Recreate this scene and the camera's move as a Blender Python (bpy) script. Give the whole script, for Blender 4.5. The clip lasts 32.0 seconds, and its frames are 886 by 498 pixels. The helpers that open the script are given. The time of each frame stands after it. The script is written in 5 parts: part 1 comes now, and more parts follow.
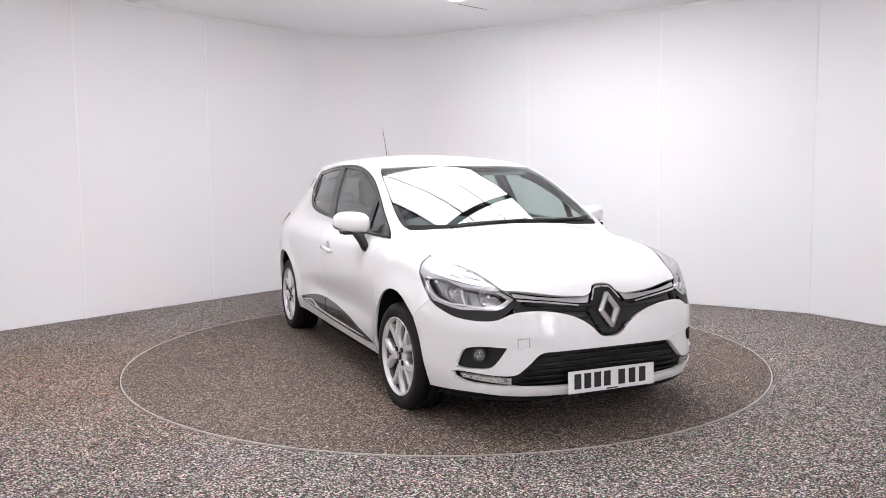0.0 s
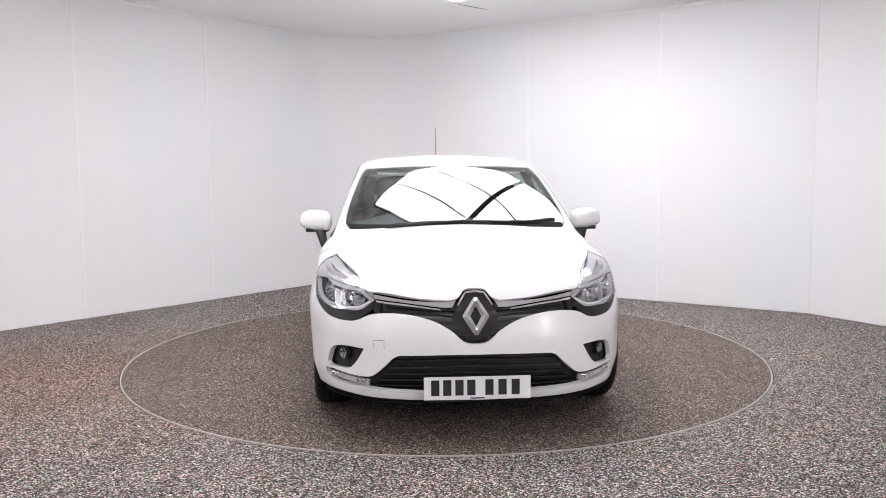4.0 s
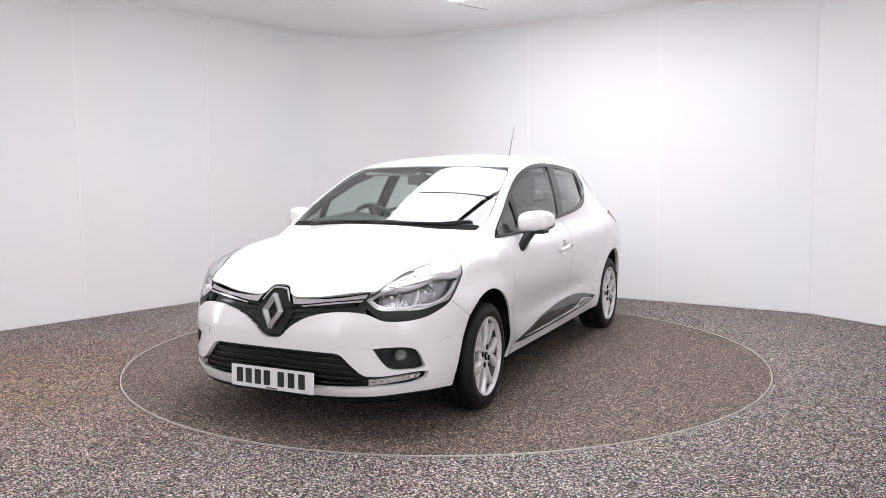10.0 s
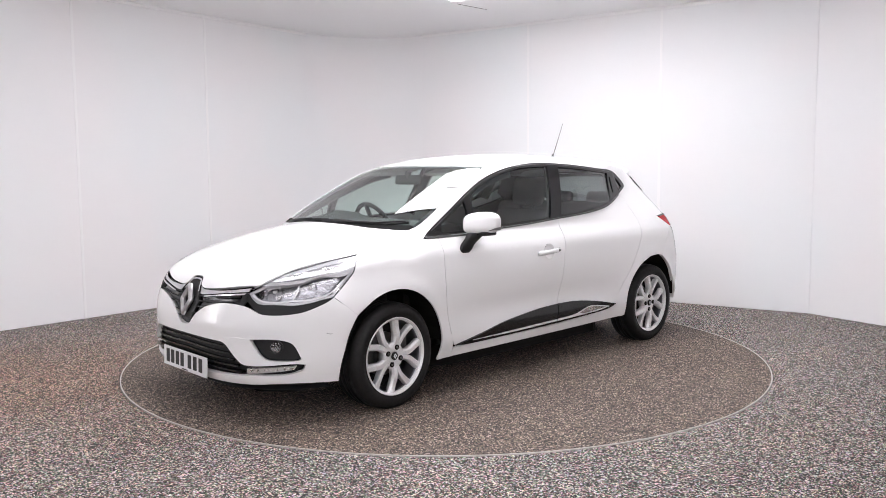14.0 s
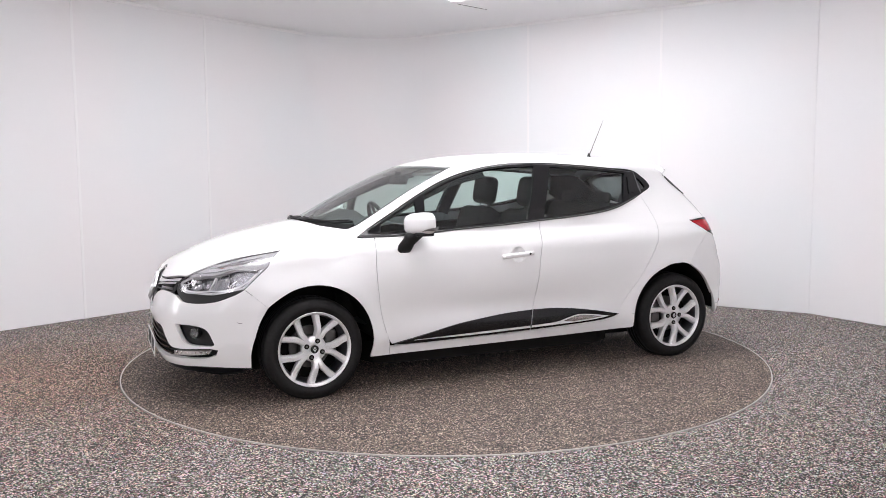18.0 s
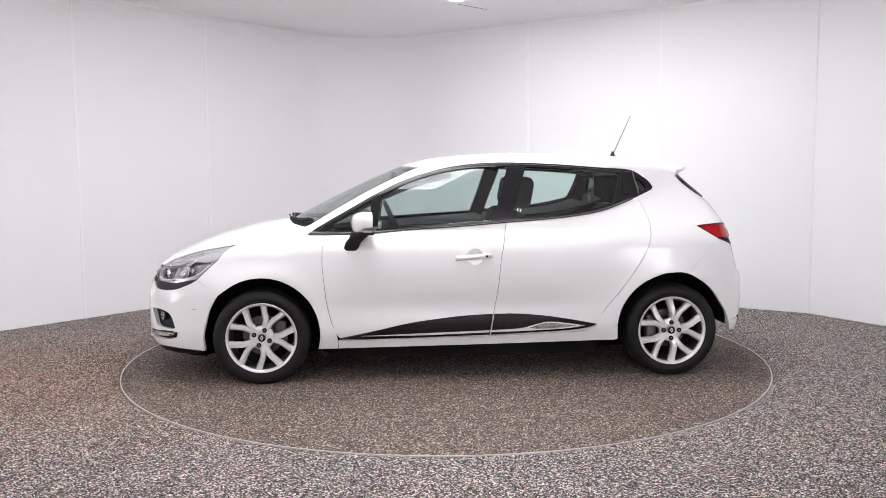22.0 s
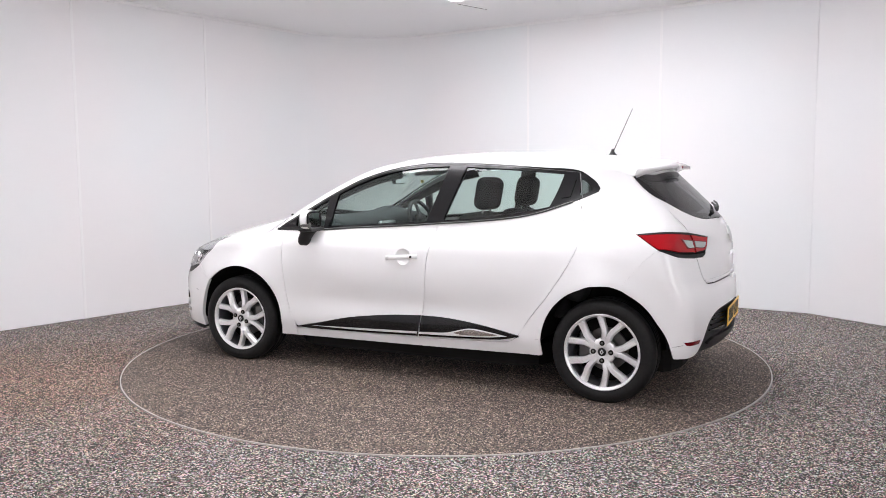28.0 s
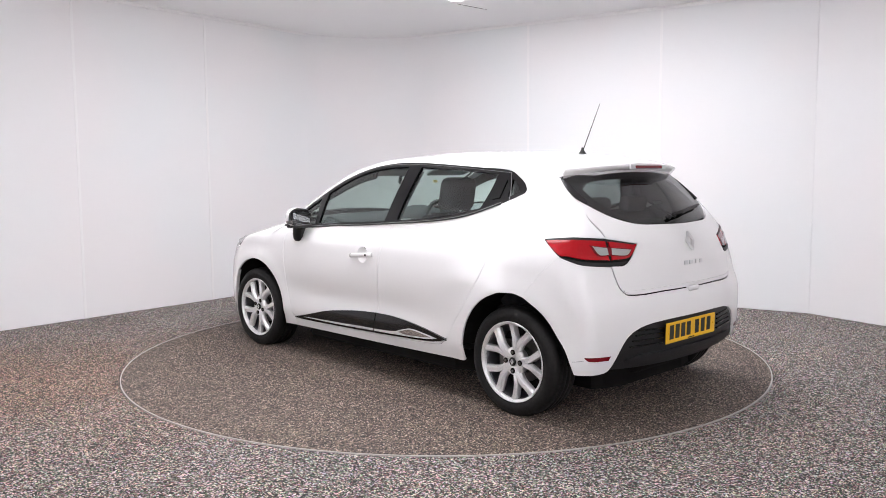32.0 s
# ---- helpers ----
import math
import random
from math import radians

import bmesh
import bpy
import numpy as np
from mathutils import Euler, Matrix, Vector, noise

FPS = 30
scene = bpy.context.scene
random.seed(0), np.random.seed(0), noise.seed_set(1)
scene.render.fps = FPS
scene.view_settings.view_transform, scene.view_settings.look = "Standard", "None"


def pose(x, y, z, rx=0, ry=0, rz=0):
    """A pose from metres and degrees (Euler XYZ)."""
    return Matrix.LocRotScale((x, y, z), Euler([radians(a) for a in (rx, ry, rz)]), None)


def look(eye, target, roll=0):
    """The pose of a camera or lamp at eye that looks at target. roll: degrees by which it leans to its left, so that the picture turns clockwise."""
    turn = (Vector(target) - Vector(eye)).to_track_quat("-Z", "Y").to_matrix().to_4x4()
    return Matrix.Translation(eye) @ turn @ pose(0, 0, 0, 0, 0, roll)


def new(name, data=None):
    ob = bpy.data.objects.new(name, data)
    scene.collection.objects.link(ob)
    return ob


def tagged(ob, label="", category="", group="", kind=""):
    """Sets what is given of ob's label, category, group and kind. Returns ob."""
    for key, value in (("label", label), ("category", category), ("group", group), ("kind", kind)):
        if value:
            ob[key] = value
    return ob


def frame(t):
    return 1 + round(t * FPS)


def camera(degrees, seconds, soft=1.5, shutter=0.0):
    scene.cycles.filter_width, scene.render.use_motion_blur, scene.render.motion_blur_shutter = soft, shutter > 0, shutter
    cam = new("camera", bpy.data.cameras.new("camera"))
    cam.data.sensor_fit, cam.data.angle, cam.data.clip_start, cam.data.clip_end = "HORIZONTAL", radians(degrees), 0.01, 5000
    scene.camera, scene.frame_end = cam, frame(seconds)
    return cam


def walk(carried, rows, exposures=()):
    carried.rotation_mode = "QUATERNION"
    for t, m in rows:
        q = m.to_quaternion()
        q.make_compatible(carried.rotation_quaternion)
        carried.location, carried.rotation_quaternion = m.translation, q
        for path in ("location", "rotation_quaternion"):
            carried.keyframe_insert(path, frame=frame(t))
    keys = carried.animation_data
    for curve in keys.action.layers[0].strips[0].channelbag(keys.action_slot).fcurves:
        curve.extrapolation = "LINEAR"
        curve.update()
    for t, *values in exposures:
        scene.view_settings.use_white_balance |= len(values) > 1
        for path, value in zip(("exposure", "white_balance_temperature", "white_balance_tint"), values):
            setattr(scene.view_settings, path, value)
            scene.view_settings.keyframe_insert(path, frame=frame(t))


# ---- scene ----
cam = camera(57.574, 32.0, soft=0.9)
EYE = (0.0, -5.8652, 1.3029)
SHOT = look(EYE, (EYE[0] - 0.0025613, EYE[1] + 0.9956789, EYE[2] - 0.0928276), -0.376)
walk(cam, [(0.0, SHOT), (32.0, SHOT)], [(0.0, 0.23, 6300, 15.0), (32.0, 0.23, 6300, 15.0)])


# ---- light ----
world = bpy.data.worlds.new("world")
scene.world = world
world.use_nodes = True
world.node_tree.nodes["Background"].inputs[0].default_value = (0.9, 0.93, 1.0, 1)
world.node_tree.nodes["Background"].inputs[1].default_value = 0.05
# the east and strip glows are added fill without a known source
GLOW, GLOW_SIDE, FILL_EAST_GLOW, GLOW_WEST, FILL_STRIP_GLOW = 6.9, 4.2, 6.4, 4.2, 3.4


# ---- materials ----
def material(name, colour, rough=0.5, metal=0.0, coat=0.0, ior=1.5, transmission=0.0, emit=0.0, spec=0.5):
    m = bpy.data.materials.new(name)
    m.use_nodes = True
    b = m.node_tree.nodes["Principled BSDF"]
    b.inputs["Base Color"].default_value = (*colour, 1)
    b.inputs["Roughness"].default_value = rough
    b.inputs["Metallic"].default_value = metal
    b.inputs["IOR"].default_value = ior
    b.inputs["Coat Weight"].default_value = coat
    b.inputs["Coat Roughness"].default_value = 0.05
    b.inputs["Specular IOR Level"].default_value = spec
    b.inputs["Transmission Weight"].default_value = transmission
    if emit:
        b.inputs["Emission Color"].default_value = (*colour, 1)
        b.inputs["Emission Strength"].default_value = emit
    return m


def node(m, kind, **props):
    n = m.node_tree.nodes.new(kind)
    for k, v in props.items():
        if k in ("scale", "detail", "roughness", "randomness"):
            n.inputs[k.capitalize()].default_value = v
        elif k == "operation":
            n.operation = v
        elif k == "feature":
            n.feature = v
    return n


def wire(m, a, b):
    m.node_tree.links.new(a, b)


def ramp(m, source, stops, constant=False):
    r = m.node_tree.nodes.new("ShaderNodeValToRGB")
    if constant:
        r.color_ramp.interpolation = "CONSTANT"
    while len(r.color_ramp.elements) < len(stops):
        r.color_ramp.elements.new(0.5)
    for e, (at, col) in zip(r.color_ramp.elements, stops):
        e.position = at
        e.color = (*col, 1) if isinstance(col, tuple) else (col, col, col, 1)
    wire(m, source, r.inputs[0])
    return r.outputs[0]


def grain(m, scale, low, high, bump=0.0, detail=4.0, target="Roughness", distance=0.002):
    """Noise between low and high on one input, and fine relief."""
    b = m.node_tree.nodes["Principled BSDF"]
    c = m.node_tree.nodes.new("ShaderNodeTexCoord")
    n = node(m, "ShaderNodeTexNoise", scale=scale, detail=detail)
    wire(m, c.outputs["Object"], n.inputs["Vector"])
    if low != high:
        wire(m, ramp(m, n.outputs["Fac"], [(0.3, low), (0.7, high)]), b.inputs[target])
    if bump:
        bp = m.node_tree.nodes.new("ShaderNodeBump")
        bp.inputs["Strength"].default_value = bump
        bp.inputs["Distance"].default_value = distance
        wire(m, n.outputs["Fac"], bp.inputs["Height"])
        wire(m, bp.outputs[0], b.inputs["Normal"])
    return m


def flake_floor(name, chip_stops, tint_stops, relief, size=190.0, colourful=0.2, rust=None):
    """Resin-bound flake floor: fine chips of grey, tan, black and white with broad worn, tinted areas."""
    m = material(name, (0.1, 0.095, 0.09), 0.75)
    b = m.node_tree.nodes["Principled BSDF"]
    c = m.node_tree.nodes.new("ShaderNodeTexCoord")
    v = node(m, "ShaderNodeTexVoronoi", scale=size)
    wire(m, c.outputs["Object"], v.inputs["Vector"])
    s = m.node_tree.nodes.new("ShaderNodeSeparateColor")
    wire(m, v.outputs["Color"], s.inputs[0])
    chips = ramp(m, s.outputs[0], chip_stops, True)
    hue = node(m, "ShaderNodeTexVoronoi", scale=size * 0.8)
    wire(m, c.outputs["Object"], hue.inputs["Vector"])
    speck = m.node_tree.nodes.new("ShaderNodeMix")
    speck.data_type, speck.blend_type = "RGBA", "MULTIPLY"
    speck.inputs["Factor"].default_value = colourful
    wire(m, chips, speck.inputs["A"])
    wire(m, hue.outputs["Color"], speck.inputs["B"])
    chips = speck.outputs["Result"]
    n = node(m, "ShaderNodeTexNoise", scale=1.3, detail=5.0)
    wire(m, c.outputs["Object"], n.inputs["Vector"])
    tint = ramp(m, n.outputs["Fac"], tint_stops)
    if rust:
        # an old orange-brown stain, ragged, about one spot of the floor
        far = m.node_tree.nodes.new("ShaderNodeVectorMath")
        far.operation = "DISTANCE"
        wire(m, c.outputs["Object"], far.inputs[0])
        far.inputs[1].default_value = rust
        edge = node(m, "ShaderNodeMath", operation="MULTIPLY_ADD")
        wire(m, n.outputs["Fac"], edge.inputs[0])
        edge.inputs[1].default_value = 0.9
        near = node(m, "ShaderNodeMath", operation="MULTIPLY")
        wire(m, far.outputs["Value"], near.inputs[0])
        near.inputs[1].default_value = 0.25
        wire(m, near.outputs[0], edge.inputs[2])
        stain = ramp(m, edge.outputs[0], [(0.55, (1.0, 0.80, 0.67)), (1.0, (1.0, 1.0, 1.0))])
        both_tints = m.node_tree.nodes.new("ShaderNodeMix")
        both_tints.data_type, both_tints.blend_type = "RGBA", "MULTIPLY"
        both_tints.inputs["Factor"].default_value = 1.0
        wire(m, tint, both_tints.inputs["A"])
        wire(m, stain, both_tints.inputs["B"])
        tint = both_tints.outputs["Result"]
    mix = m.node_tree.nodes.new("ShaderNodeMix")
    mix.data_type, mix.blend_type = "RGBA", "MULTIPLY"
    mix.inputs["Factor"].default_value = 1.0
    wire(m, chips, mix.inputs["A"])
    wire(m, tint, mix.inputs["B"])
    wire(m, mix.outputs["Result"], b.inputs["Base Color"])
    bp = m.node_tree.nodes.new("ShaderNodeBump")
    bp.inputs["Strength"].default_value = relief
    bp.inputs["Distance"].default_value = 0.003
    wire(m, s.outputs[1], bp.inputs["Height"])
    wire(m, bp.outputs[0], b.inputs["Normal"])
    return m


FLOOR = flake_floor("speckled_flake_floor", [(0.0, (0.005, 0.005, 0.005)), (0.38, (0.04, 0.039, 0.038)), (0.47, (0.25, 0.09, 0.11)), (0.54, (0.08, 0.20, 0.11)),
                                             (0.61, (0.29, 0.265, 0.255)), (0.74, (0.58, 0.56, 0.55)), (0.86, (1.0, 0.98, 0.97))],
                    [(0.32, (0.875, 0.815, 0.79)), (0.5, (0.955, 0.87, 0.825)), (0.68, (1.03, 0.90, 0.825))], 0.9, 166.0, 0.42, (-2.6, -0.8, 0.0))
DECK = flake_floor("brown_speckled_deck", [(0.0, (0.009, 0.008, 0.007)), (0.29, (0.05, 0.043, 0.040)), (0.46, (0.12, 0.10, 0.09)), (0.64, (0.22, 0.18, 0.16)), (0.80, (0.38, 0.335, 0.30)), (0.93, (0.76, 0.70, 0.65))],
                   [(0.3, (0.84, 0.735, 0.66)), (0.5, (0.92, 0.81, 0.72)), (0.7, (1.0, 0.885, 0.76))], 0.65, 166.0, 0.18)
WALL = grain(material("white_wall_board", (0.87, 0.87, 0.88), 0.6), 2.0, 0.55, 0.7, 0.08)


def uneven(m, scale, low, high):
    """Broad, faint unevenness of a base colour."""
    c = m.node_tree.nodes.new("ShaderNodeTexCoord")
    n = node(m, "ShaderNodeTexNoise", scale=scale, detail=2.0)
    wire(m, c.outputs["Object"], n.inputs["Vector"])
    wire(m, ramp(m, n.outputs["Fac"], [(0.35, low), (0.65, high)]), m.node_tree.nodes["Principled BSDF"].inputs["Base Color"])
    return m


# faint cool and warm patches of light, put into the board colour
uneven(WALL, 0.9, (0.825, 0.838, 0.848), (0.855, 0.832, 0.836))
CEILING = grain(material("white_ceiling", (0.92, 0.92, 0.93), 0.8), 3.0, 0.75, 0.85, 0.05)
STRIP = material("white_cover_strip", (0.88, 0.87, 0.87), 0.35)
ALU = grain(material("worn_aluminium_edge", (0.55, 0.53, 0.50), 0.5, 0.6), 30.0, 0.35, 0.6)
LIGHT = material("lit_diffuser", (1.0, 0.99, 0.98), 0.5, emit=GLOW)
FILL_STRIP = material("fill_strip_diffuser", (1.0, 0.99, 0.98), 0.5, emit=FILL_STRIP_GLOW)
# glow of the added east fill bank
FILL_EAST = material("east_fill_diffuser", (1.0, 0.99, 0.98), 0.5, emit=FILL_EAST_GLOW)
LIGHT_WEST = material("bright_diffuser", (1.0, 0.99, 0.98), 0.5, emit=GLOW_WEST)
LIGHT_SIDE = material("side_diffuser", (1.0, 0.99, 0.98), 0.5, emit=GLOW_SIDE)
PAINT = grain(material("white_car_paint", (0.83, 0.825, 0.825), 0.38, coat=1.0), 600.0, 0.34, 0.42, 0.015, 2.0, distance=0.0004)
PAINT.node_tree.nodes["Principled BSDF"].inputs["Coat Roughness"].default_value = 0.10
BLACK = material("gloss_black", (0.006, 0.006, 0.007), 0.16, coat=0.2, spec=0.4)
PLASTIC = grain(material("black_grained_plastic", (0.011, 0.011, 0.0115), 0.5, spec=0.35), 300.0, 0.42, 0.6, 0.15, distance=0.0005)
DARK = material("dark_void", (0.012, 0.011, 0.0105), 0.95, spec=0.1)
TRIM = grain(material("charcoal_cabin_trim", (0.03, 0.031, 0.033), 0.7), 120.0, 0.6, 0.8, 0.1)
CLOTH = grain(material("charcoal_seat_cloth", (0.028, 0.028, 0.03), 0.95), 400.0, 0.9, 1.0, 0.4, distance=0.0008)
CHROME = material("chrome", (0.82, 0.82, 0.83), 0.07, 1.0)
SATIN = material("satin_silver", (0.66, 0.66, 0.67), 0.28, 1.0)
ALLOY = grain(material("silver_alloy_paint", (0.76, 0.755, 0.76), 0.32, 0.45, coat=0.6), 900.0, 0.26, 0.36)
RUBBER = grain(material("tyre_rubber", (0.0075, 0.007, 0.007), 0.6, spec=0.28), 60.0, 0.5, 0.7, 0.2, distance=0.001)
STEEL = grain(material("brake_steel", (0.13, 0.125, 0.12), 0.4, 0.7), 40.0, 0.3, 0.55)
RED = grain(material("red_lamp_plastic", (0.40, 0.003, 0.008), 0.12, coat=0.15, spec=0.35), 14.0, 0.1, 0.2, 0.35, 1.0, distance=0.006)
DEEPRED = material("dark_red_lamp_plastic", (0.15, 0.003, 0.007), 0.15, coat=0.3, spec=0.3)
CLEAR = material("frosted_lamp_plastic", (0.70, 0.70, 0.71), 0.2, 0.1, coat=1.0)
PLATE_W = material("white_plate", (0.78, 0.78, 0.78), 0.35)
PLATE_Y = material("yellow_plate", (0.84, 0.49, 0.006), 0.35)
LAMPBODY = grain(material("silvered_lamp_housing", (0.42, 0.42, 0.44), 0.18, 0.85), 28.0, 0.12, 0.25, 0.6, 1.0, distance=0.006)
BROW = grain(material("pale_lamp_reflector", (0.70, 0.70, 0.71), 0.2, 0.5), 16.0, 0.15, 0.25, 0.35, 1.0, distance=0.008)
INDICATOR = grain(material("clear_ribbed_lens", (0.30, 0.295, 0.29), 0.15, 0.3, coat=0.4), 60.0, 0.1, 0.25, 0.5, 1.0, distance=0.004)
BACKUP = grain(material("ribbed_reversing_lens", (0.44, 0.43, 0.42), 0.15, 0.3, coat=0.4), 45.0, 0.1, 0.25, 0.6, 1.0, distance=0.005)
AMBER = material("amber_bulb", (0.42, 0.13, 0.06), 0.25)
LAMPRIM = material("dark_lamp_rim", (0.07, 0.07, 0.075), 0.2, 0.3)
FOGBOWL = material("dim_fog_reflector", (0.16, 0.16, 0.16), 0.2, 0.8)
BAND = material("polished_band", (0.72, 0.72, 0.73), 0.14, 1.0)
DAYLAMP = grain(material("ribbed_daytime_lens", (0.52, 0.51, 0.49), 0.25, 0.2, coat=0.5), 60.0, 0.15, 0.3, 0.5, 1.0, distance=0.004)
SCUTTLE = material("matt_black_plastic", (0.012, 0.012, 0.012), 0.85, spec=0.15)
YELLOW = material("yellow_label_print", (0.75, 0.55, 0.08), 0.6)
STRIPE = material("pale_silver_strip", (0.80, 0.80, 0.81), 0.25, 0.25, coat=0.5)
HEADLINE = grain(material("pale_headlining", (0.42, 0.42, 0.41), 0.95), 200.0, 0.9, 1.0, 0.2)
# grey for fine lines, and for the sheen painted along the window seals
BEAD = material("grey_fine_line", (0.24, 0.24, 0.245), 0.25)
# darker copy of the rim's silver, carrying the shade behind the spokes
BARREL = grain(material("painted_shade_barrel", (0.12, 0.12, 0.13), 0.4, 0.7), 20.0, 0.35, 0.5)
INK = material("black_lettering", (0.01, 0.01, 0.01), 0.5)
WHITEPRINT = material("white_print", (0.6, 0.6, 0.6), 0.5)


def glass(name, tint, mirror=0.08, rough=0.0, grazing=0.85, power=4.0):
    """Thin tinted glazing: mirror at grazing angles, see-through otherwise."""
    m = bpy.data.materials.new(name)
    m.use_nodes = True
    t = m.node_tree
    t.nodes.remove(t.nodes["Principled BSDF"])
    out = t.nodes["Material Output"]
    f = t.nodes.new("ShaderNodeLayerWeight")
    f.inputs[0].default_value = 0.5
    pw = t.nodes.new("ShaderNodeMath")
    pw.operation = "POWER"
    pw.inputs[1].default_value = power
    wire(m, f.outputs["Facing"], pw.inputs[0])
    g = t.nodes.new("ShaderNodeBsdfGlossy")
    g.inputs["Roughness"].default_value = rough
    p = t.nodes.new("ShaderNodeBsdfTransparent")
    p.inputs[0].default_value = (*tint, 1)
    mx = t.nodes.new("ShaderNodeMixShader")
    amp = t.nodes.new("ShaderNodeMath")
    amp.operation, amp.use_clamp = "MULTIPLY_ADD", True
    amp.inputs[1].default_value = grazing
    amp.inputs[2].default_value = mirror
    wire(m, pw.outputs[0], amp.inputs[0])
    wire(m, amp.outputs[0], mx.inputs[0])
    wire(m, p.outputs[0], mx.inputs[1])
    wire(m, g.outputs[0], mx.inputs[2])
    wire(m, mx.outputs[0], out.inputs[0])
    return m


GLASS = glass("green_tinted_glass", (0.77, 0.88, 0.845), 0.08, power=3.2)
DARKGLASS = glass("dark_tinted_glass", (0.17, 0.19, 0.19), 0.10, grazing=0.55, power=3.5)
LENS = glass("clear_polycarbonate", (0.96, 0.96, 0.97), 0.06)
MIRROR = material("mirror_glass", (0.85, 0.87, 0.88), 0.02, 1.0)


# ---- building blocks ----
def link(name, bm, mat, parent=None, label="", smooth=False):
    me = bpy.data.meshes.new(name)
    bm.to_mesh(me)
    bm.free()
    me.materials.append(mat)
    if smooth:
        for p in me.polygons:
            p.use_smooth = True
    ob = new(name, me)
    if parent is not None:
        ob.parent = parent
    return tagged(ob, label)


part = link


def prism(points, low, high):
    """A bmesh prism over a plan polygon."""
    bm = bmesh.new()
    a = [bm.verts.new((x, y, low)) for x, y in points]
    b = [bm.verts.new((x, y, high)) for x, y in points]
    bm.faces.new(a[::-1])
    bm.faces.new(b)
    n = len(points)
    for i in range(n):
        bm.faces.new((a[i], a[(i + 1) % n], b[(i + 1) % n], b[i]))
    bmesh.ops.recalc_face_normals(bm, faces=bm.faces)
    return bm


def slab(a, b, thick, low, high, gap=0.0):
    """A wall piece along the plan line a-b, thick outwards (to the left of the way from a to b)."""
    a, b = Vector(a), Vector(b)
    d = (b - a).normalized()
    n = Vector((-d.y, d.x)) * thick
    a, b = a + d * gap, b - d * gap
    return prism([tuple(a), tuple(b), tuple(b + n), tuple(a + n)], low, high)


def box(sx, sy, sz, m=Matrix(), bevel=0.0, seg=2):
    bm = bmesh.new()
    bmesh.ops.create_cube(bm, size=1.0)
    bmesh.ops.scale(bm, vec=(sx, sy, sz), verts=bm.verts)
    if bevel:
        bmesh.ops.bevel(bm, geom=bm.edges[:], offset=bevel, segments=seg, profile=0.5, affect="EDGES")
    bmesh.ops.transform(bm, matrix=m, verts=bm.verts)
    return bm


def lathe(profile, n=48, axis="Y", closed=False, caps=True):
    """Turn a profile of (radius, along) about an axis."""
    bm = bmesh.new()
    rings = []
    for r, h in profile:
        ring = []
        for i in range(n):
            a = 2 * math.pi * i / n
            p = (r * math.cos(a), h, r * math.sin(a)) if axis == "Y" else (r * math.cos(a), r * math.sin(a), h)
            ring.append(bm.verts.new(p))
        rings.append(ring)
    pairs = list(zip(rings, rings[1:])) + ([(rings[-1], rings[0])] if closed else [])
    for a, b in pairs:
        for i in range(n):
            bm.faces.new((a[i], a[(i + 1) % n], b[(i + 1) % n], b[i]))
    if not closed and caps:
        if profile[0][0] > 1e-6:
            bm.faces.new(rings[0])
        if profile[-1][0] > 1e-6:
            bm.faces.new(rings[-1][::-1])
    bmesh.ops.remove_doubles(bm, verts=bm.verts, dist=1e-6)
    bmesh.ops.recalc_face_normals(bm, faces=bm.faces)
    return bm


def tube(points, radius, n=8, taper=1.0):
    """A round rod through points."""
    bm = bmesh.new()
    pts = [Vector(p) for p in points]
    rings = []
    for i, p in enumerate(pts):
        d = (pts[min(i + 1, len(pts) - 1)] - pts[max(i - 1, 0)]).normalized()
        u = d.orthogonal().normalized() if not rings else (u - d * u.dot(d)).normalized()
        w = d.cross(u)
        r = radius * (1 + (taper - 1) * i / (len(pts) - 1))
        rings.append([bm.verts.new(p + u * r * math.cos(2 * math.pi * k / n) + w * r * math.sin(2 * math.pi * k / n)) for k in range(n)])
    for a, b in zip(rings, rings[1:]):
        for k in range(n):
            bm.faces.new((a[k], a[(k + 1) % n], b[(k + 1) % n], b[k]))
    bm.faces.new(rings[0][::-1])
    bm.faces.new(rings[-1])
    bmesh.ops.recalc_face_normals(bm, faces=bm.faces)
    return bm


# ---- the room: a white photo booth with a turntable ----
HIGH = 2.93
TURN_R = 2.2392
# side and south walls are unseen; the south one stands close to bounce fill
ROOM = [(-4.35, 0.13), (-1.60, 3.62), (-0.26, 3.835), (3.35, 1.485), (4.10, 0.15), (4.26, -6.45), (-4.50, -6.45)]
WALL_NAMES = ["wall_west", "wall_corner", "wall_east", "wall_bevel", "wall_side_east", "wall_south_unseen", "wall_side_west"]
SEAMS = {0: [1.68, 3.07], 2: [1.41, 2.88]}


def build_curve(name, a, b, da, db):
    """The rounded corner between two walls."""
    l = (b - a).length * 0.62
    pts = []
    for i in range(25):
        t = i / 24
        pts.append((2 * t ** 3 - 3 * t * t + 1) * a + (t ** 3 - 2 * t * t + t) * da * l * 1.6 + (3 * t * t - 2 * t ** 3) * b + (t ** 3 - t * t) * db * l * 1.6)
    bm = bmesh.new()
    cols = []
    for i, p in enumerate(pts):
        d = (pts[min(i + 1, 24)] - pts[max(i - 1, 0)]).normalized()
        n = Vector((-d.y, d.x))
        cols.append([bm.verts.new((q.x, q.y, z)) for q, z in ((p, 0), (p, HIGH), (p + n * 0.08, HIGH), (p + n * 0.08, 0))])
    for u, v in zip(cols, cols[1:]):
        for k in range(4):
            bm.faces.new((u[k], v[k], v[(k + 1) % 4], u[(k + 1) % 4]))
    bmesh.ops.recalc_face_normals(bm, faces=bm.faces)
    ob = tagged(link(name, bm, WALL, smooth=True), "white rounded corner between the booth walls", "wall", kind="structure")
    ob.data.set_sharp_from_angle(angle=radians(40))


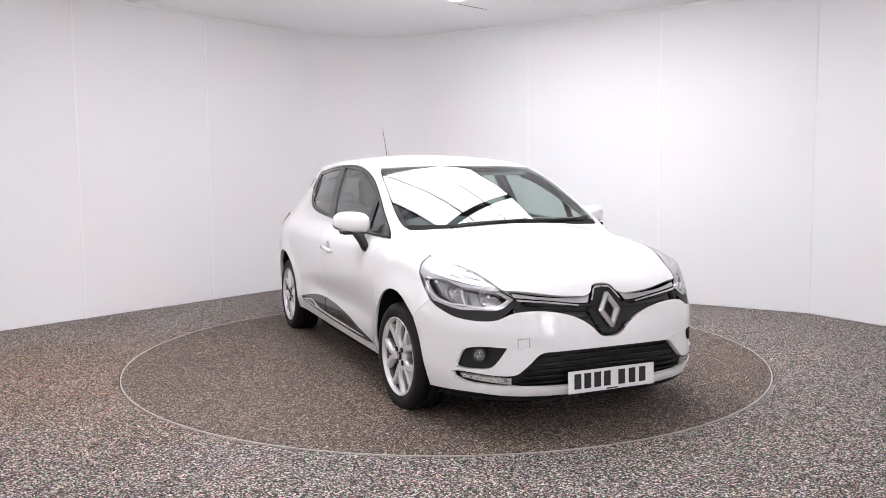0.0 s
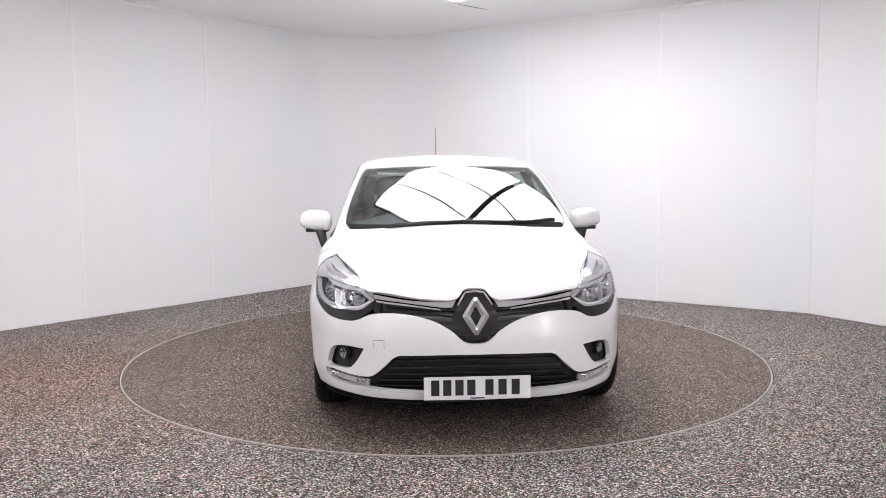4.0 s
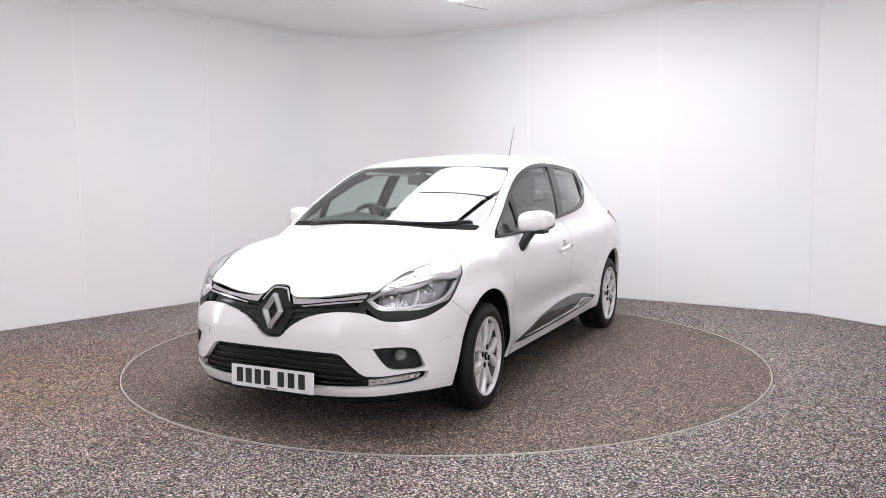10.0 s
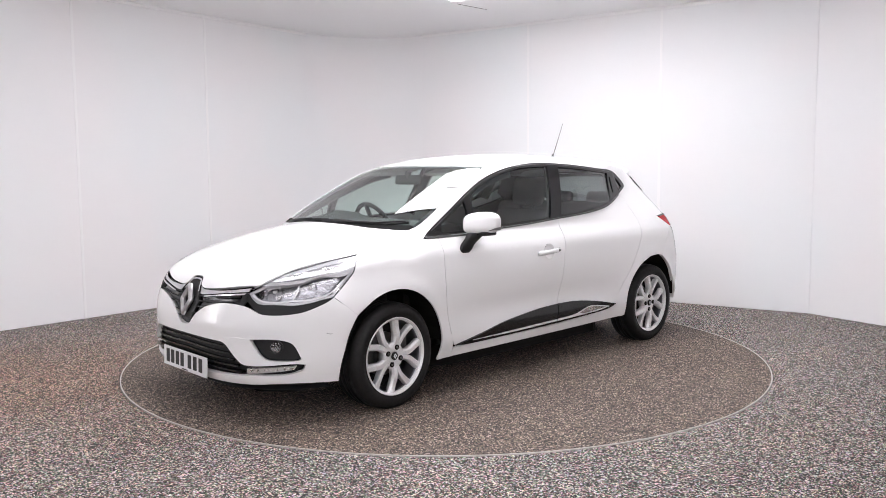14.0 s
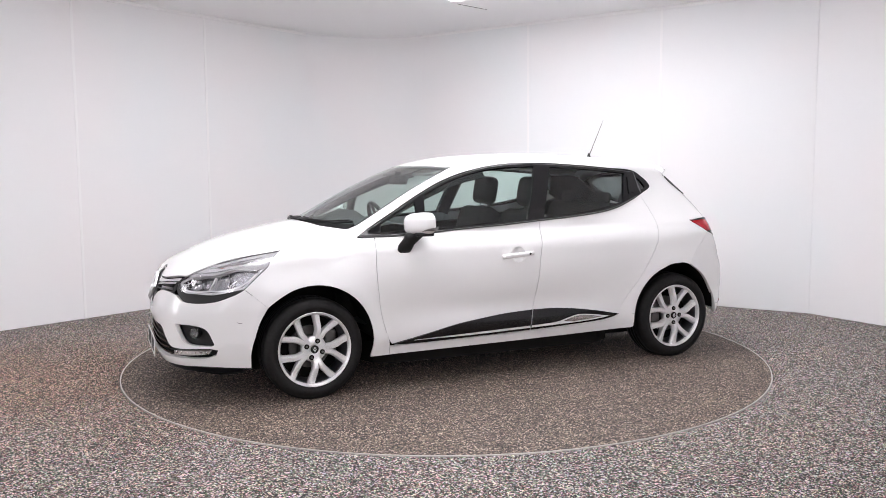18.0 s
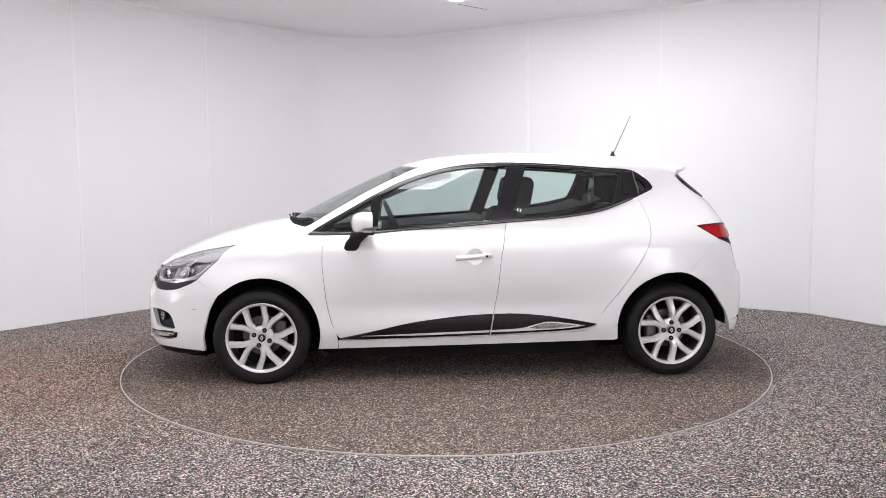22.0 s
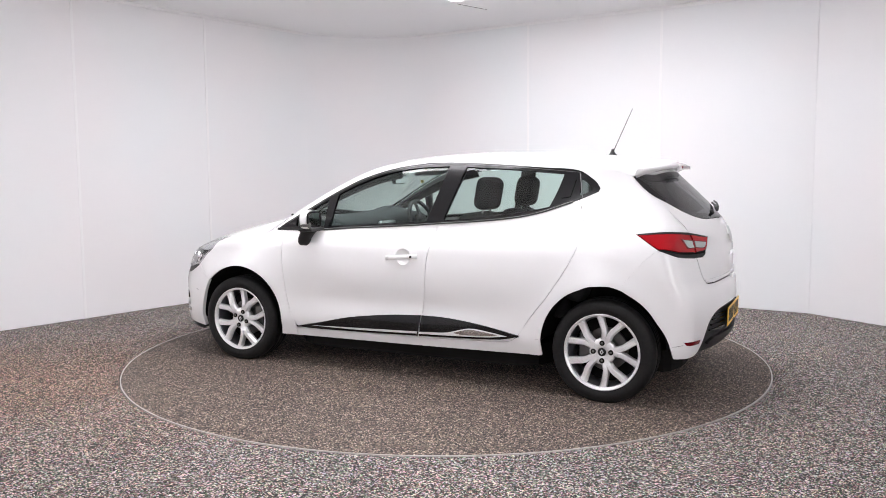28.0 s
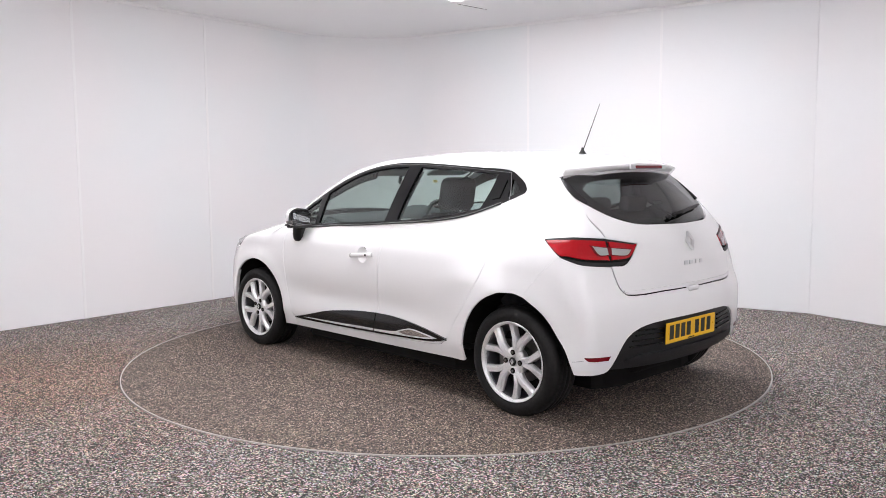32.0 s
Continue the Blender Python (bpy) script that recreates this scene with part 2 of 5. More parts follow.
def build_room():
    ring = [(TURN_R + 0.006) * Vector((math.cos(2 * math.pi * i / 160), math.sin(2 * math.pi * i / 160))) for i in range(160)]
    bm = bmesh.new()
    inner_t = [bm.verts.new((p.x, p.y, 0)) for p in ring]
    inner_b = [bm.verts.new((p.x, p.y, -0.08)) for p in ring]
    outer = [bm.verts.new((p.x * 5.2, p.y * 5.2, 0)) for p in ring]
    for i in range(160):
        j = (i + 1) % 160
        bm.faces.new((inner_t[i], outer[i], outer[j], inner_t[j]))
        bm.faces.new((inner_b[i], inner_t[i], inner_t[j], inner_b[j]))
    bm.faces.new(inner_b)
    tagged(link("floor", bm, FLOOR), "grey-brown speckled resin flake floor round a turntable", "floor", kind="structure")
    c = Vector((-0.1, -1.5))
    big = [tuple(c + (Vector(p) - c) * 1.05) for p in ROOM]
    tagged(link("ceiling", prism(big, HIGH, HIGH + 0.1), CEILING), "plain white painted ceiling", "ceiling", kind="structure")
    for k, name in enumerate(WALL_NAMES):
        a, b = Vector(ROOM[k]), Vector(ROOM[(k + 1) % len(ROOM)])
        d = (b - a).normalized()
        if k == 1:
            build_curve(name, a, b, (a - Vector(ROOM[0])).normalized(), (Vector(ROOM[3]) - b).normalized())
            continue
        wall = tagged(link(name, slab(a, b, 0.08, 0.0, HIGH), WALL), "white boarded booth wall with thin vertical joints", "wall", kind="structure")
        n = Vector((d.y, -d.x))
        stops = [0.0] + SEAMS.get(k, []) + [(b - a).length]
        for s, e in zip(stops, stops[1:]):
            p, q = a + d * s, a + d * e
            bm = slab(p + n * 0.006, q + n * 0.006, 0.006, 0.004, HIGH - 0.012, 0.003)
            part("panel", bm, WALL, wall)
        for s in SEAMS.get(k, []):
            p = a + d * s + n * 0.0065
            part("joint_strip", slab(p - d * 0.012, p + d * 0.012, -0.004, 0.0, HIGH - 0.02), STRIP, wall)
        if k in (0, 1, 2, 3):
            part("top_strip", slab(a + n * 0.007, b + n * 0.007, -0.012, HIGH - 0.03, HIGH - 0.001), STRIP, wall)
    part_mark = slab((0.136, 2.072), (0.433, 2.350), 0.0045, HIGH - 0.004, HIGH + 0.02)
    tagged(link("ceiling_slot", part_mark, BEAD), "thin dark slot in the white ceiling", "slot", kind="structure")


def build_turntable():
    top = tagged(new("turntable"), "round speckled turntable with a thin aluminium edge, set into the floor", "turntable")
    part("deck", lathe([(0.0, -0.06), (TURN_R - 0.008, -0.06), (TURN_R - 0.008, 0.001), (0.0, 0.001)], 160, "Z"), DECK, top)
    part("edge_ring", lathe([(TURN_R - 0.008, -0.06), (TURN_R, -0.06), (TURN_R, 0.003), (TURN_R - 0.008, 0.003)], 160, "Z", True), ALU, top, "thin worn aluminium edge")
    return top


E1 = Vector((0.5834, 0.8122))
E2 = Vector((0.8122, -0.5834))
SPAN_A = [-1.98, -1.42, -0.842, -0.264, 0.314, 0.892, 1.5555]
UNLIT = -0.842
SPAN_B = [-0.9875, 0.204, 1.33]


def build_softbox(shift, mat):
    """Two rows of lit panels between dark bars, the middle bar the widest, with an open gap across."""
    lamp = tagged(new("ceiling_softbox"), "large lit white ceiling panel divided by dark bars", "ceiling light")
    z = HIGH - 0.03

    def quad(a0, a1, b0, b1):
        return [tuple(shift + E1 * a + E2 * b) for a, b in ((a0, b0), (a1, b0), (a1, b1), (a0, b1))]

    for a0, a1 in zip(SPAN_A, SPAN_A[1:]):
        if a0 == UNLIT:
            continue
        for b0, b1 in zip(SPAN_B, SPAN_B[1:]):
            inner = [0.038 if abs(b - 0.204) < 0.01 else 0.0 for b in (b0, b1)]
            part("diffuser", prism(quad(a0 + 0.015, a1 - 0.015, b0 + inner[0], b1 - inner[1]), z, z + 0.01), mat, lamp)
    for a0, a1 in ((SPAN_A[0], SPAN_A[2]), (SPAN_A[3], SPAN_A[-1])):
        part("frame", prism(quad(a0 - 0.02, a1 + 0.02, SPAN_B[0] - 0.02, SPAN_B[-1] + 0.02), z + 0.012, HIGH + 0.002), PLASTIC, lamp, "dark frame and dividing bars")


build_room()
TURNTABLE = build_turntable()
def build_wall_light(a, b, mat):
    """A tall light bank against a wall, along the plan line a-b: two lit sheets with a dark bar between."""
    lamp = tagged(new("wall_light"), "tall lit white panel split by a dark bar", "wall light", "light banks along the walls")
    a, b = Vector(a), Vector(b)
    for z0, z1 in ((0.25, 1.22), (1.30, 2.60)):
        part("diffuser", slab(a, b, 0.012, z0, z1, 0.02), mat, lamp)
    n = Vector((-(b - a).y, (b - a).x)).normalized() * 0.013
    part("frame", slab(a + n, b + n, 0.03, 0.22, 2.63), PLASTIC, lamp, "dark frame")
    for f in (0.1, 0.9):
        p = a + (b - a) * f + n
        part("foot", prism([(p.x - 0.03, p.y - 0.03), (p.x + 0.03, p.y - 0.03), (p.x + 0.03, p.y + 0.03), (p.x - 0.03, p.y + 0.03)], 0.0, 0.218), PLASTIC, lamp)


def build_fill_strip():
    """A long lit fill panel, added out of view on the ceiling above the camera."""
    lamp = tagged(new("fill_strip"), "unseen white fill panel added on the ceiling, in a dark frame", "ceiling light")
    z = HIGH - 0.03
    for x in (-1.86, -0.62, 0.62, 1.86):
        part("diffuser", prism([(x - 0.60, -6.25), (x + 0.60, -6.25), (x + 0.60, -5.25), (x - 0.60, -5.25)], z, z + 0.01), FILL_STRIP, lamp)
    part("frame", prism([(-2.52, -6.30), (2.52, -6.30), (2.52, -5.20), (-2.52, -5.20)], z + 0.012, HIGH + 0.002), PLASTIC, lamp, "dark frame")


# added frontal fill for the car, not a known lamp
build_fill_strip()
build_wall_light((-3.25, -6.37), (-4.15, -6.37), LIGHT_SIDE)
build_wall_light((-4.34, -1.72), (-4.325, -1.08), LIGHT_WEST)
# unseen bank added on the east to fill the car's flank
build_wall_light((3.95, -6.37), (3.05, -6.37), FILL_EAST)
build_softbox(Vector((0.0, 0.0)), LIGHT)


# ---- the car's skin: one smooth closed form, from which every panel is cut ----
# car space: x forward, y to its left, z up, origin on the ground midway between the axles
def curve(*pairs, soft=0.03):
    """A smooth function close to (at, value) pairs, as a dense table."""
    k = np.array(pairs, float)
    xs, ys = k[:, 0], k[:, 1]
    h, s = np.diff(xs), np.diff(ys) / np.diff(xs)
    m = np.empty(len(xs))
    m[0], m[-1] = s[0], s[-1]
    for i in range(1, len(xs) - 1):
        m[i] = 0.0 if s[i - 1] * s[i] <= 0 else (h[i - 1] + h[i]) * 3 / ((2 * h[i] + h[i - 1]) / s[i - 1] + (h[i] + 2 * h[i - 1]) / s[i])
    q = np.linspace(xs[0], xs[-1], 1600)
    j = np.clip(np.searchsorted(xs, q) - 1, 0, len(h) - 1)
    t = (q - xs[j]) / h[j]
    v = ((1 + 2 * t) * (1 - t) ** 2 * ys[j] + t * (1 - t) ** 2 * h[j] * m[j] + t * t * (3 - 2 * t) * ys[j + 1] + t * t * (t - 1) * h[j] * m[j + 1])
    k = max(1, int(round(soft / (q[1] - q[0]))))
    if k > 1:
        w = np.hanning(2 * k + 1)
        w /= w.sum()
        for _ in range(2):
            pad = np.concatenate([2 * v[0] - v[k:0:-1], v, 2 * v[-1] - v[-2:-k - 2:-1]])
            v = np.convolve(pad, w, "valid")
    return lambda x: np.interp(x, q, v)


WIDE = curve((-2.3, 0.66), (-1.9, 0.79), (-1.6, 0.845), (-1.3, 0.868), (-0.9, 0.866), (-0.4, 0.860), (0.0, 0.858), (0.4, 0.854), (0.9, 0.848), (1.3, 0.852), (1.6, 0.841), (1.9, 0.775), (2.3, 0.62), soft=0.1)
TUCK = curve((0.0, -0.11), (0.15, -0.072), (0.25, -0.040), (0.33, -0.019), (0.45, -0.014), (0.58, -0.006), (0.7, 0.0), (0.8, -0.004), (0.88, -0.022), (0.95, -0.062))
RAIL = curve((-2.0, 0.45), (-1.5, 0.52), (-1.2, 0.585), (-0.9, 0.62), (-0.4, 0.645), (0.0, 0.635), (0.4, 0.605), (0.9, 0.56), (1.4, 0.52), soft=0.1)
BULGE = curve((-2.0, -0.03), (-1.2, -0.03), (-0.5, 0.016), (0.5, 0.018), (1.5, 0.018), soft=0.1)
TOP = curve((-2.2, 1.26), (-1.75, 1.335), (-1.5, 1.375), (-1.15, 1.418), (-0.75, 1.441), (-0.37, 1.449), (0.04, 1.430), (0.25, 1.403), (0.42, 1.3596), (0.53, 1.3154), (0.64, 1.2679), (0.75, 1.2176), (0.86, 1.1648), (0.98, 1.1051), (1.1, 1.0436), (1.15, 1.020), (1.19, 1.006), (1.26, 0.994),
            (1.36, 0.974), (1.5, 0.944), (1.7, 0.891), (1.9, 0.81), (2.02, 0.752), (2.1, 0.69), (2.2, 0.58), soft=0.05)
CROWN = curve((-2.0, 0.13), (-1.0, 0.13), (0.0, 0.125), (0.3, 0.146), (0.42, 0.153), (0.64, 0.174), (0.86, 0.208), (1.1, 0.255), (1.2, 0.225), (1.32, 0.18), (2.1, 0.165), soft=0.05)
NOSE = curve((0.1, 2.02), (0.16, 2.06), (0.2, 2.10), (0.25, 2.125), (0.32, 2.135), (0.42, 2.13), (0.5, 2.13), (0.6, 2.112), (0.68, 2.08), (0.74, 2.055), (0.85, 2.03), (1.5, 1.9))
TAIL = curve((0.1, -1.76), (0.2, -1.83), (0.3, -1.89), (0.42, -1.91), (0.55, -1.912), (0.63, -1.905), (0.68, -1.888), (0.8, -1.888), (0.92, -1.868), (1.0, -1.828), (1.08, -1.765), (1.2, -1.645), (1.3, -1.54), (1.5, -1.34))
TAILBOW = curve((0.1, 0.22), (0.6, 0.22), (0.9, 0.33), (1.3, 0.40))


SHOULDER = curve((-2.3, 0.0), (0.7, 0.0), (1.0, 0.004), (1.25, 0.014), (1.5, 0.030), (1.75, 0.036), (2.3, 0.036), soft=0.1)
INSET = curve((-2.3, 0.0), (-1.3, 0.010), (-0.5, 0.020), (0.0, 0.022), (0.4, 0.023), (0.9, 0.028), (1.2, 0.028), (1.5, 0.012), (2.3, 0.0), soft=0.1)


def side_y(x, z):
    """Half the car's width at x and height z."""
    low = WIDE(x) + TUCK(np.minimum(z, 0.95))
    for wx in (1.2945, -1.2945):
        r = np.hypot(x - wx, z - 0.31)
        low = low + 0.014 * np.exp(-((r - 0.36) / 0.07) ** 2) * (z > 0.1)
    low = low - 0.016 * np.exp(-((z - 0.47) / 0.09) ** 2) * np.exp(-((x - 0.05) / 0.75) ** 4)
    s = np.clip((z - 0.60) / 0.20, 0, 1)
    low = low - SHOULDER(x) * s * s * (3 - 2 * s)
    s = np.clip((z - 0.83) / 0.12, 0, 1)
    low = low - INSET(x) * s * s * (3 - 2 * s)
    u = (z - 0.95) / 0.41
    belt = WIDE(x) - 0.062 - INSET(x) - SHOULDER(x)
    high = belt + (RAIL(x) - 0.4 * INSET(x) - belt) * u + BULGE(x) * 4 * u * (1 - u)
    return np.where(z < 0.95, low, high)


def smax(a, b, k):
    h = np.clip(0.5 + 0.5 * (a - b) / k, 0, 1)
    return b + (a - b) * h + k * h * (1 - h)


def skin(x, y, z):
    """Negative inside the car's outer form, positive outside."""
    y = np.abs(y)
    side = y - side_y(x, z)
    top = (z - TOP(x) + CROWN(x) * y * y) * 0.93
    nose = x - NOSE(z) + 0.05 * y ** 2 + 0.85 * y ** 4
    tail = TAIL(z) + TAILBOW(z) * y * y - x
    g = smax(side, top, 0.05)
    g = smax(g, nose, 0.06)
    return smax(g, tail * 0.9, 0.07)


def slope(p):
    """Outward unit normals of the skin at points (n, 3)."""
    e, g = 6e-3, np.empty_like(p)
    for i in range(3):
        a, b = p.copy(), p.copy()
        a[:, i] += e
        b[:, i] -= e
        g[:, i] = skin(*a.T) - skin(*b.T)
    return g / np.linalg.norm(g, axis=1)[:, None]


# ways to lay a flat pattern on the skin: rays from inside outwards
AXIS = {"front": (1.0, 1.0), "back": (-1.0, -1.0)}


def flatten(p, way):
    p = np.asarray(p, float)
    x, y, z = p.T
    if way == "side":
        return np.stack([x, z], 1)
    if way == "top":
        return np.stack([x, y], 1)
    if way in AXIS:
        c, s = AXIS[way]
        return np.stack([np.arctan2(y, (x - c) * s), z], 1)
    return np.stack([x, np.arctan2(y, z - 0.9) * 0.6], 1)  # "over": round a lengthwise axis in the cabin


def lay(q, way):
    """Points of the skin for pattern points q (n, 2)."""
    a, b = np.asarray(q, float).T
    n, zero, one = len(a), np.zeros(len(a)), np.ones(len(a))
    if way == "side":
        o, d = np.stack([a, zero, b], 1), np.stack([zero, one, zero], 1)
    elif way == "top":
        o, d = np.stack([a, b, zero + 0.4], 1), np.stack([zero, zero, one], 1)
    elif way in AXIS:
        c, s = AXIS[way]
        o, d = np.stack([zero + c, zero, b], 1), np.stack([s * np.cos(a), np.sin(a), zero], 1)
    else:
        o, d = np.stack([a, zero, zero + 0.9], 1), np.stack([zero, np.sin(a * 0 + b / 0.6), np.cos(b / 0.6)], 1)
    lo, hi = zero.copy(), zero + 1.6
    for _ in range(34):
        mid = (lo + hi) / 2
        inside = skin(*(o + d * mid[:, None]).T) < 0
        lo, hi = np.where(inside, mid, lo), np.where(inside, hi, mid)
    return o + d * lo[:, None]


# ---- panels cut from the skin ----
from mathutils import geometry


def full(points):
    """Control points as 3D points; a pair (x, z) lies on the car's side."""
    out = []
    for p in points:
        if len(p) == 2:
            out.append(lay([(p[0], p[1])], "side")[0])
        else:
            out.append(np.array(p, float))
    return np.array(out)


def smooth_loop(q, step):
    """A dense closed loop through q, rounded but for real corners."""
    n, out = len(q), []
    seg = np.roll(q, -1, 0) - q
    ln = np.linalg.norm(seg, axis=1)
    d = seg / (ln[:, None] + 1e-12)
    cornered = [float(d[i - 1] @ d[i]) < 0.62 for i in range(n)]
    for i in range(n):
        j = (i + 1) % n
        t0 = seg[i] if cornered[i] else (q[j] - q[i - 1]) / (ln[i] + ln[i - 1] + 1e-12) * ln[i]
        t1 = seg[i] if cornered[j] else (q[(j + 1) % n] - q[i]) / (ln[i] + ln[j] + 1e-12) * ln[i]
        k = max(2, int(math.ceil(ln[i] / step)))
        for s in np.arange(k) / k:
            out.append((1 + 2 * s) * (1 - s) ** 2 * q[i] + s * (1 - s) ** 2 * t0 + s * s * (3 - 2 * s) * q[j] + s * s * (s - 1) * t1)
    return np.array(out)


def signed_area(q):
    x, y = q.T
    return 0.5 * float(np.sum(x * np.roll(y, -1) - np.roll(x, -1) * y))


def shrink(q, gap):
    """The loop (counter-clockwise) drawn in by gap."""
    d = np.roll(q, -1, 0) - np.roll(q, 1, 0)
    d /= np.linalg.norm(d, axis=1)[:, None] + 1e-12
    return q + gap * np.stack([-d[:, 1], d[:, 0]], 1)


def within(p, loop):
    """Which points p lie inside the loop."""
    x, y = p[:, 0][:, None], p[:, 1][:, None]
    a, b = loop, np.roll(loop, -1, 0)
    cross = (a[:, 1] > y) != (b[:, 1] > y)
    with np.errstate(divide="ignore", invalid="ignore"):
        at = a[:, 0] + (y - a[:, 1]) * (b[:, 0] - a[:, 0]) / (b[:, 1] - a[:, 1])
    return (cross & (x < at)).sum(1) % 2 == 1


def pattern(points, way, step=0.02, gap=0.0015, holes=(), grow=0.0):
    """Triangles of an outline with holes: pattern points, triangles, loops of indices."""
    loops = []
    for k, src in enumerate((points, *holes)):
        q = smooth_loop(flatten(full(src), way), step)
        if signed_area(q) < 0:
            q = q[::-1]
        q = shrink(q, gap if k == 0 else -gap)
        loops.append(q if k == 0 else q[::-1])
    pts, edges, ids = [], [], []
    for q in loops:
        s = len(pts)
        pts += [Vector(v) for v in q]
        edges += [(s + i, s + (i + 1) % len(q)) for i in range(len(q))]
        ids.append(list(range(s, s + len(q))))
    lo, hi = loops[0].min(0), loops[0].max(0)
    gx = np.arange(lo[0] + step / 2, hi[0], step * 1.3)
    gy = np.arange(lo[1] + step / 2, hi[1], step * 1.3)
    grid = np.array([(x, y) for x in gx for y in gy]) if len(gx) and len(gy) else np.zeros((0, 2))
    if len(grid):
        keep = within(grid, loops[0])
        for q in loops[1:]:
            keep &= ~within(grid, q)
        edge = np.concatenate(loops)
        grid = grid[keep]
        if len(grid):
            near = np.array([((edge - g) ** 2).sum(1).min() for g in grid])
            grid = grid[near > (0.45 * step) ** 2]
        pts += [Vector(v) for v in grid]
    co, _, faces, orig, _, _ = geometry.delaunay_2d_cdt(pts, edges, [], 0, 1e-7)
    co = np.array([tuple(v) for v in co])
    tri = np.array([f for f in faces if len(f) == 3])
    mid = co[tri].mean(1)
    keep = within(mid, loops[0])
    for q in loops[1:]:
        keep &= ~within(mid, q)
    where = {}
    for new_i, olds in enumerate(orig):
        for o in olds:
            where[o] = new_i
    return co, tri[keep], [[where[i] for i in l] for l in ids]


def sheet(name, points, way, mat, parent, label="", out=0.0, depth=0.012, step=0.02, gap=0.0017, holes=(), mirror=False, dome=0.0, facing=None):
    """A panel of the skin: smooth face, and an edge that turns in by depth. mirror: on the car's other side."""
    q, tri, loops = pattern(points, way, step, gap, holes)
    p = lay(q, way)
    nrm = slope(p) if facing is None else facing(p)
    if dome:
        edge = q[np.concatenate(loops)]
        far = np.sqrt(np.array([((edge - v) ** 2).sum(1).min() for v in q]))
        p = p + nrm * (dome * np.clip(far / (far.max() + 1e-9), 0, 1) ** 0.6)[:, None]
    p = p + nrm * out
    a, b, c = p[tri[:, 0]], p[tri[:, 1]], p[tri[:, 2]]
    flip = (np.cross(b - a, c - a) * nrm[tri[:, 0]]).sum(1) < 0
    tri[flip] = tri[flip][:, ::-1]
    verts, normals, faces = [p], [nrm], [tuple(t) for t in tri]
    count = len(p)
    for loop in loops:
        r = p[loop]
        t = np.roll(r, -1, 0) - np.roll(r, 1, 0)
        side = np.cross(t, nrm[loop])
        side /= np.linalg.norm(side, axis=1)[:, None] + 1e-12
        verts += [r, r - nrm[loop] * depth]
        normals += [side, side]
        n = len(loop)
        s = -1 if (np.cross(np.roll(r, -1, 0) - r, -nrm[loop]) * side).sum() < 0 else 1
        for i in range(n):
            f = (count + i, count + (i + 1) % n, count + n + (i + 1) % n, count + n + i)
            faces.append(f if s > 0 else f[::-1])
        count += 2 * n
    v, nr = np.concatenate(verts), np.concatenate(normals)
    if mirror:
        v, nr = v * (1, -1, 1), nr * (1, -1, 1)
        faces = [f[::-1] for f in faces]
    me = bpy.data.meshes.new(name)
    me.from_pydata(v.tolist(), [], faces)
    me.materials.append(mat)
    for poly in me.polygons:
        poly.use_smooth = True
    me.update()
    me.normals_split_custom_set_from_vertices(nr.tolist())
    ob = new(name, me)
    ob.parent = parent
    return tagged(ob, label)


SWEEP = curve((0.04, 1.43), (0.25, 1.403), (0.42, 1.3596), (0.53, 1.3154), (0.64, 1.2679), (0.75, 1.2176), (0.86, 1.1648), (0.98, 1.1051), (1.1, 1.0436), (1.22, 0.980), (1.34, 0.915), soft=0.05)
SWELL = curve((0.0, 0.125), (0.3, 0.146), (0.42, 0.153), (0.64, 0.174), (0.86, 0.208), (1.1, 0.255), (1.3, 0.294), soft=0.05)


def screen_facing(p):
    """Normals of the windscreen, one even sweep from roof to scuttle and from pillar to pillar."""
    x, y = p[:, 0], p[:, 1]
    e = 0.02
    rise = (SWEEP(x + e) - SWELL(x + e) * y * y - SWEEP(x - e) + SWELL(x - e) * y * y) / (2 * e)
    n = np.stack([-rise, 2 * SWELL(x) * y, np.ones(len(x))], 1)
    return n / np.linalg.norm(n, axis=1)[:, None]


def both(name, points, way, mat, parent, label="", **k):
    """The same panel on the left and on the right side."""
    return sheet(name, points, way, mat, parent, label, **k), sheet(name, points, way, mat, parent, label, mirror=True, **k)


def flipped(points):
    return [(x, -y, z) for x, y, z in points][::-1]


def arc(x0, z0, r, a0, a1, n=9):
    return [(x0 + r * math.cos(radians(a0 + (a1 - a0) * i / (n - 1))), z0 + r * math.sin(radians(a0 + (a1 - a0) * i / (n - 1)))) for i in range(n)]


ARCH_X, ARCH_Z = 1.2945, 0.312
SEAM_F = [(1.565, 0.556), (1.606, 0.592), (1.647, 0.627), (1.687, 0.662)]

# seams and outlines, car's left side: (x, z) on the side, or (x, y, z)
BELT = [(1.01, 0.930), (0.80, 0.931), (0.604, 0.936), (0.391, 0.953), (0.034, 0.974), (-0.25, 0.995), (-0.534, 1.016), (-0.748, 1.040), (-0.894, 1.070), (-1.081, 1.134), (-1.222, 1.193)]
FRAME_TOP = [(-1.184, 1.265), (-1.094, 1.317), (-0.873, 1.337), (-0.618, 1.357), (-0.347, 1.371), (-0.148, 1.372), (0.034, 1.357), (0.216, 1.322), (0.398, 1.265), (0.578, 1.18), (0.757, 1.08), (0.937, 0.978)]
DOOR_F = [(0.905, 0.931), (0.915, 0.84), (0.917, 0.737), (0.905, 0.60), (0.891, 0.486), (0.862, 0.37), (0.835, 0.30)]
DOOR_B = [(-0.243, 0.995), (-0.218, 0.86), (-0.200, 0.769), (-0.185, 0.62), (-0.166, 0.484), (-0.135, 0.34), (-0.122, 0.278)]
DOOR_R = [(-1.116, 1.146), (-1.155, 1.05), (-1.168, 0.94), (-1.12, 0.80), (-0.984, 0.589), (-0.88, 0.46), (-0.80, 0.345)]
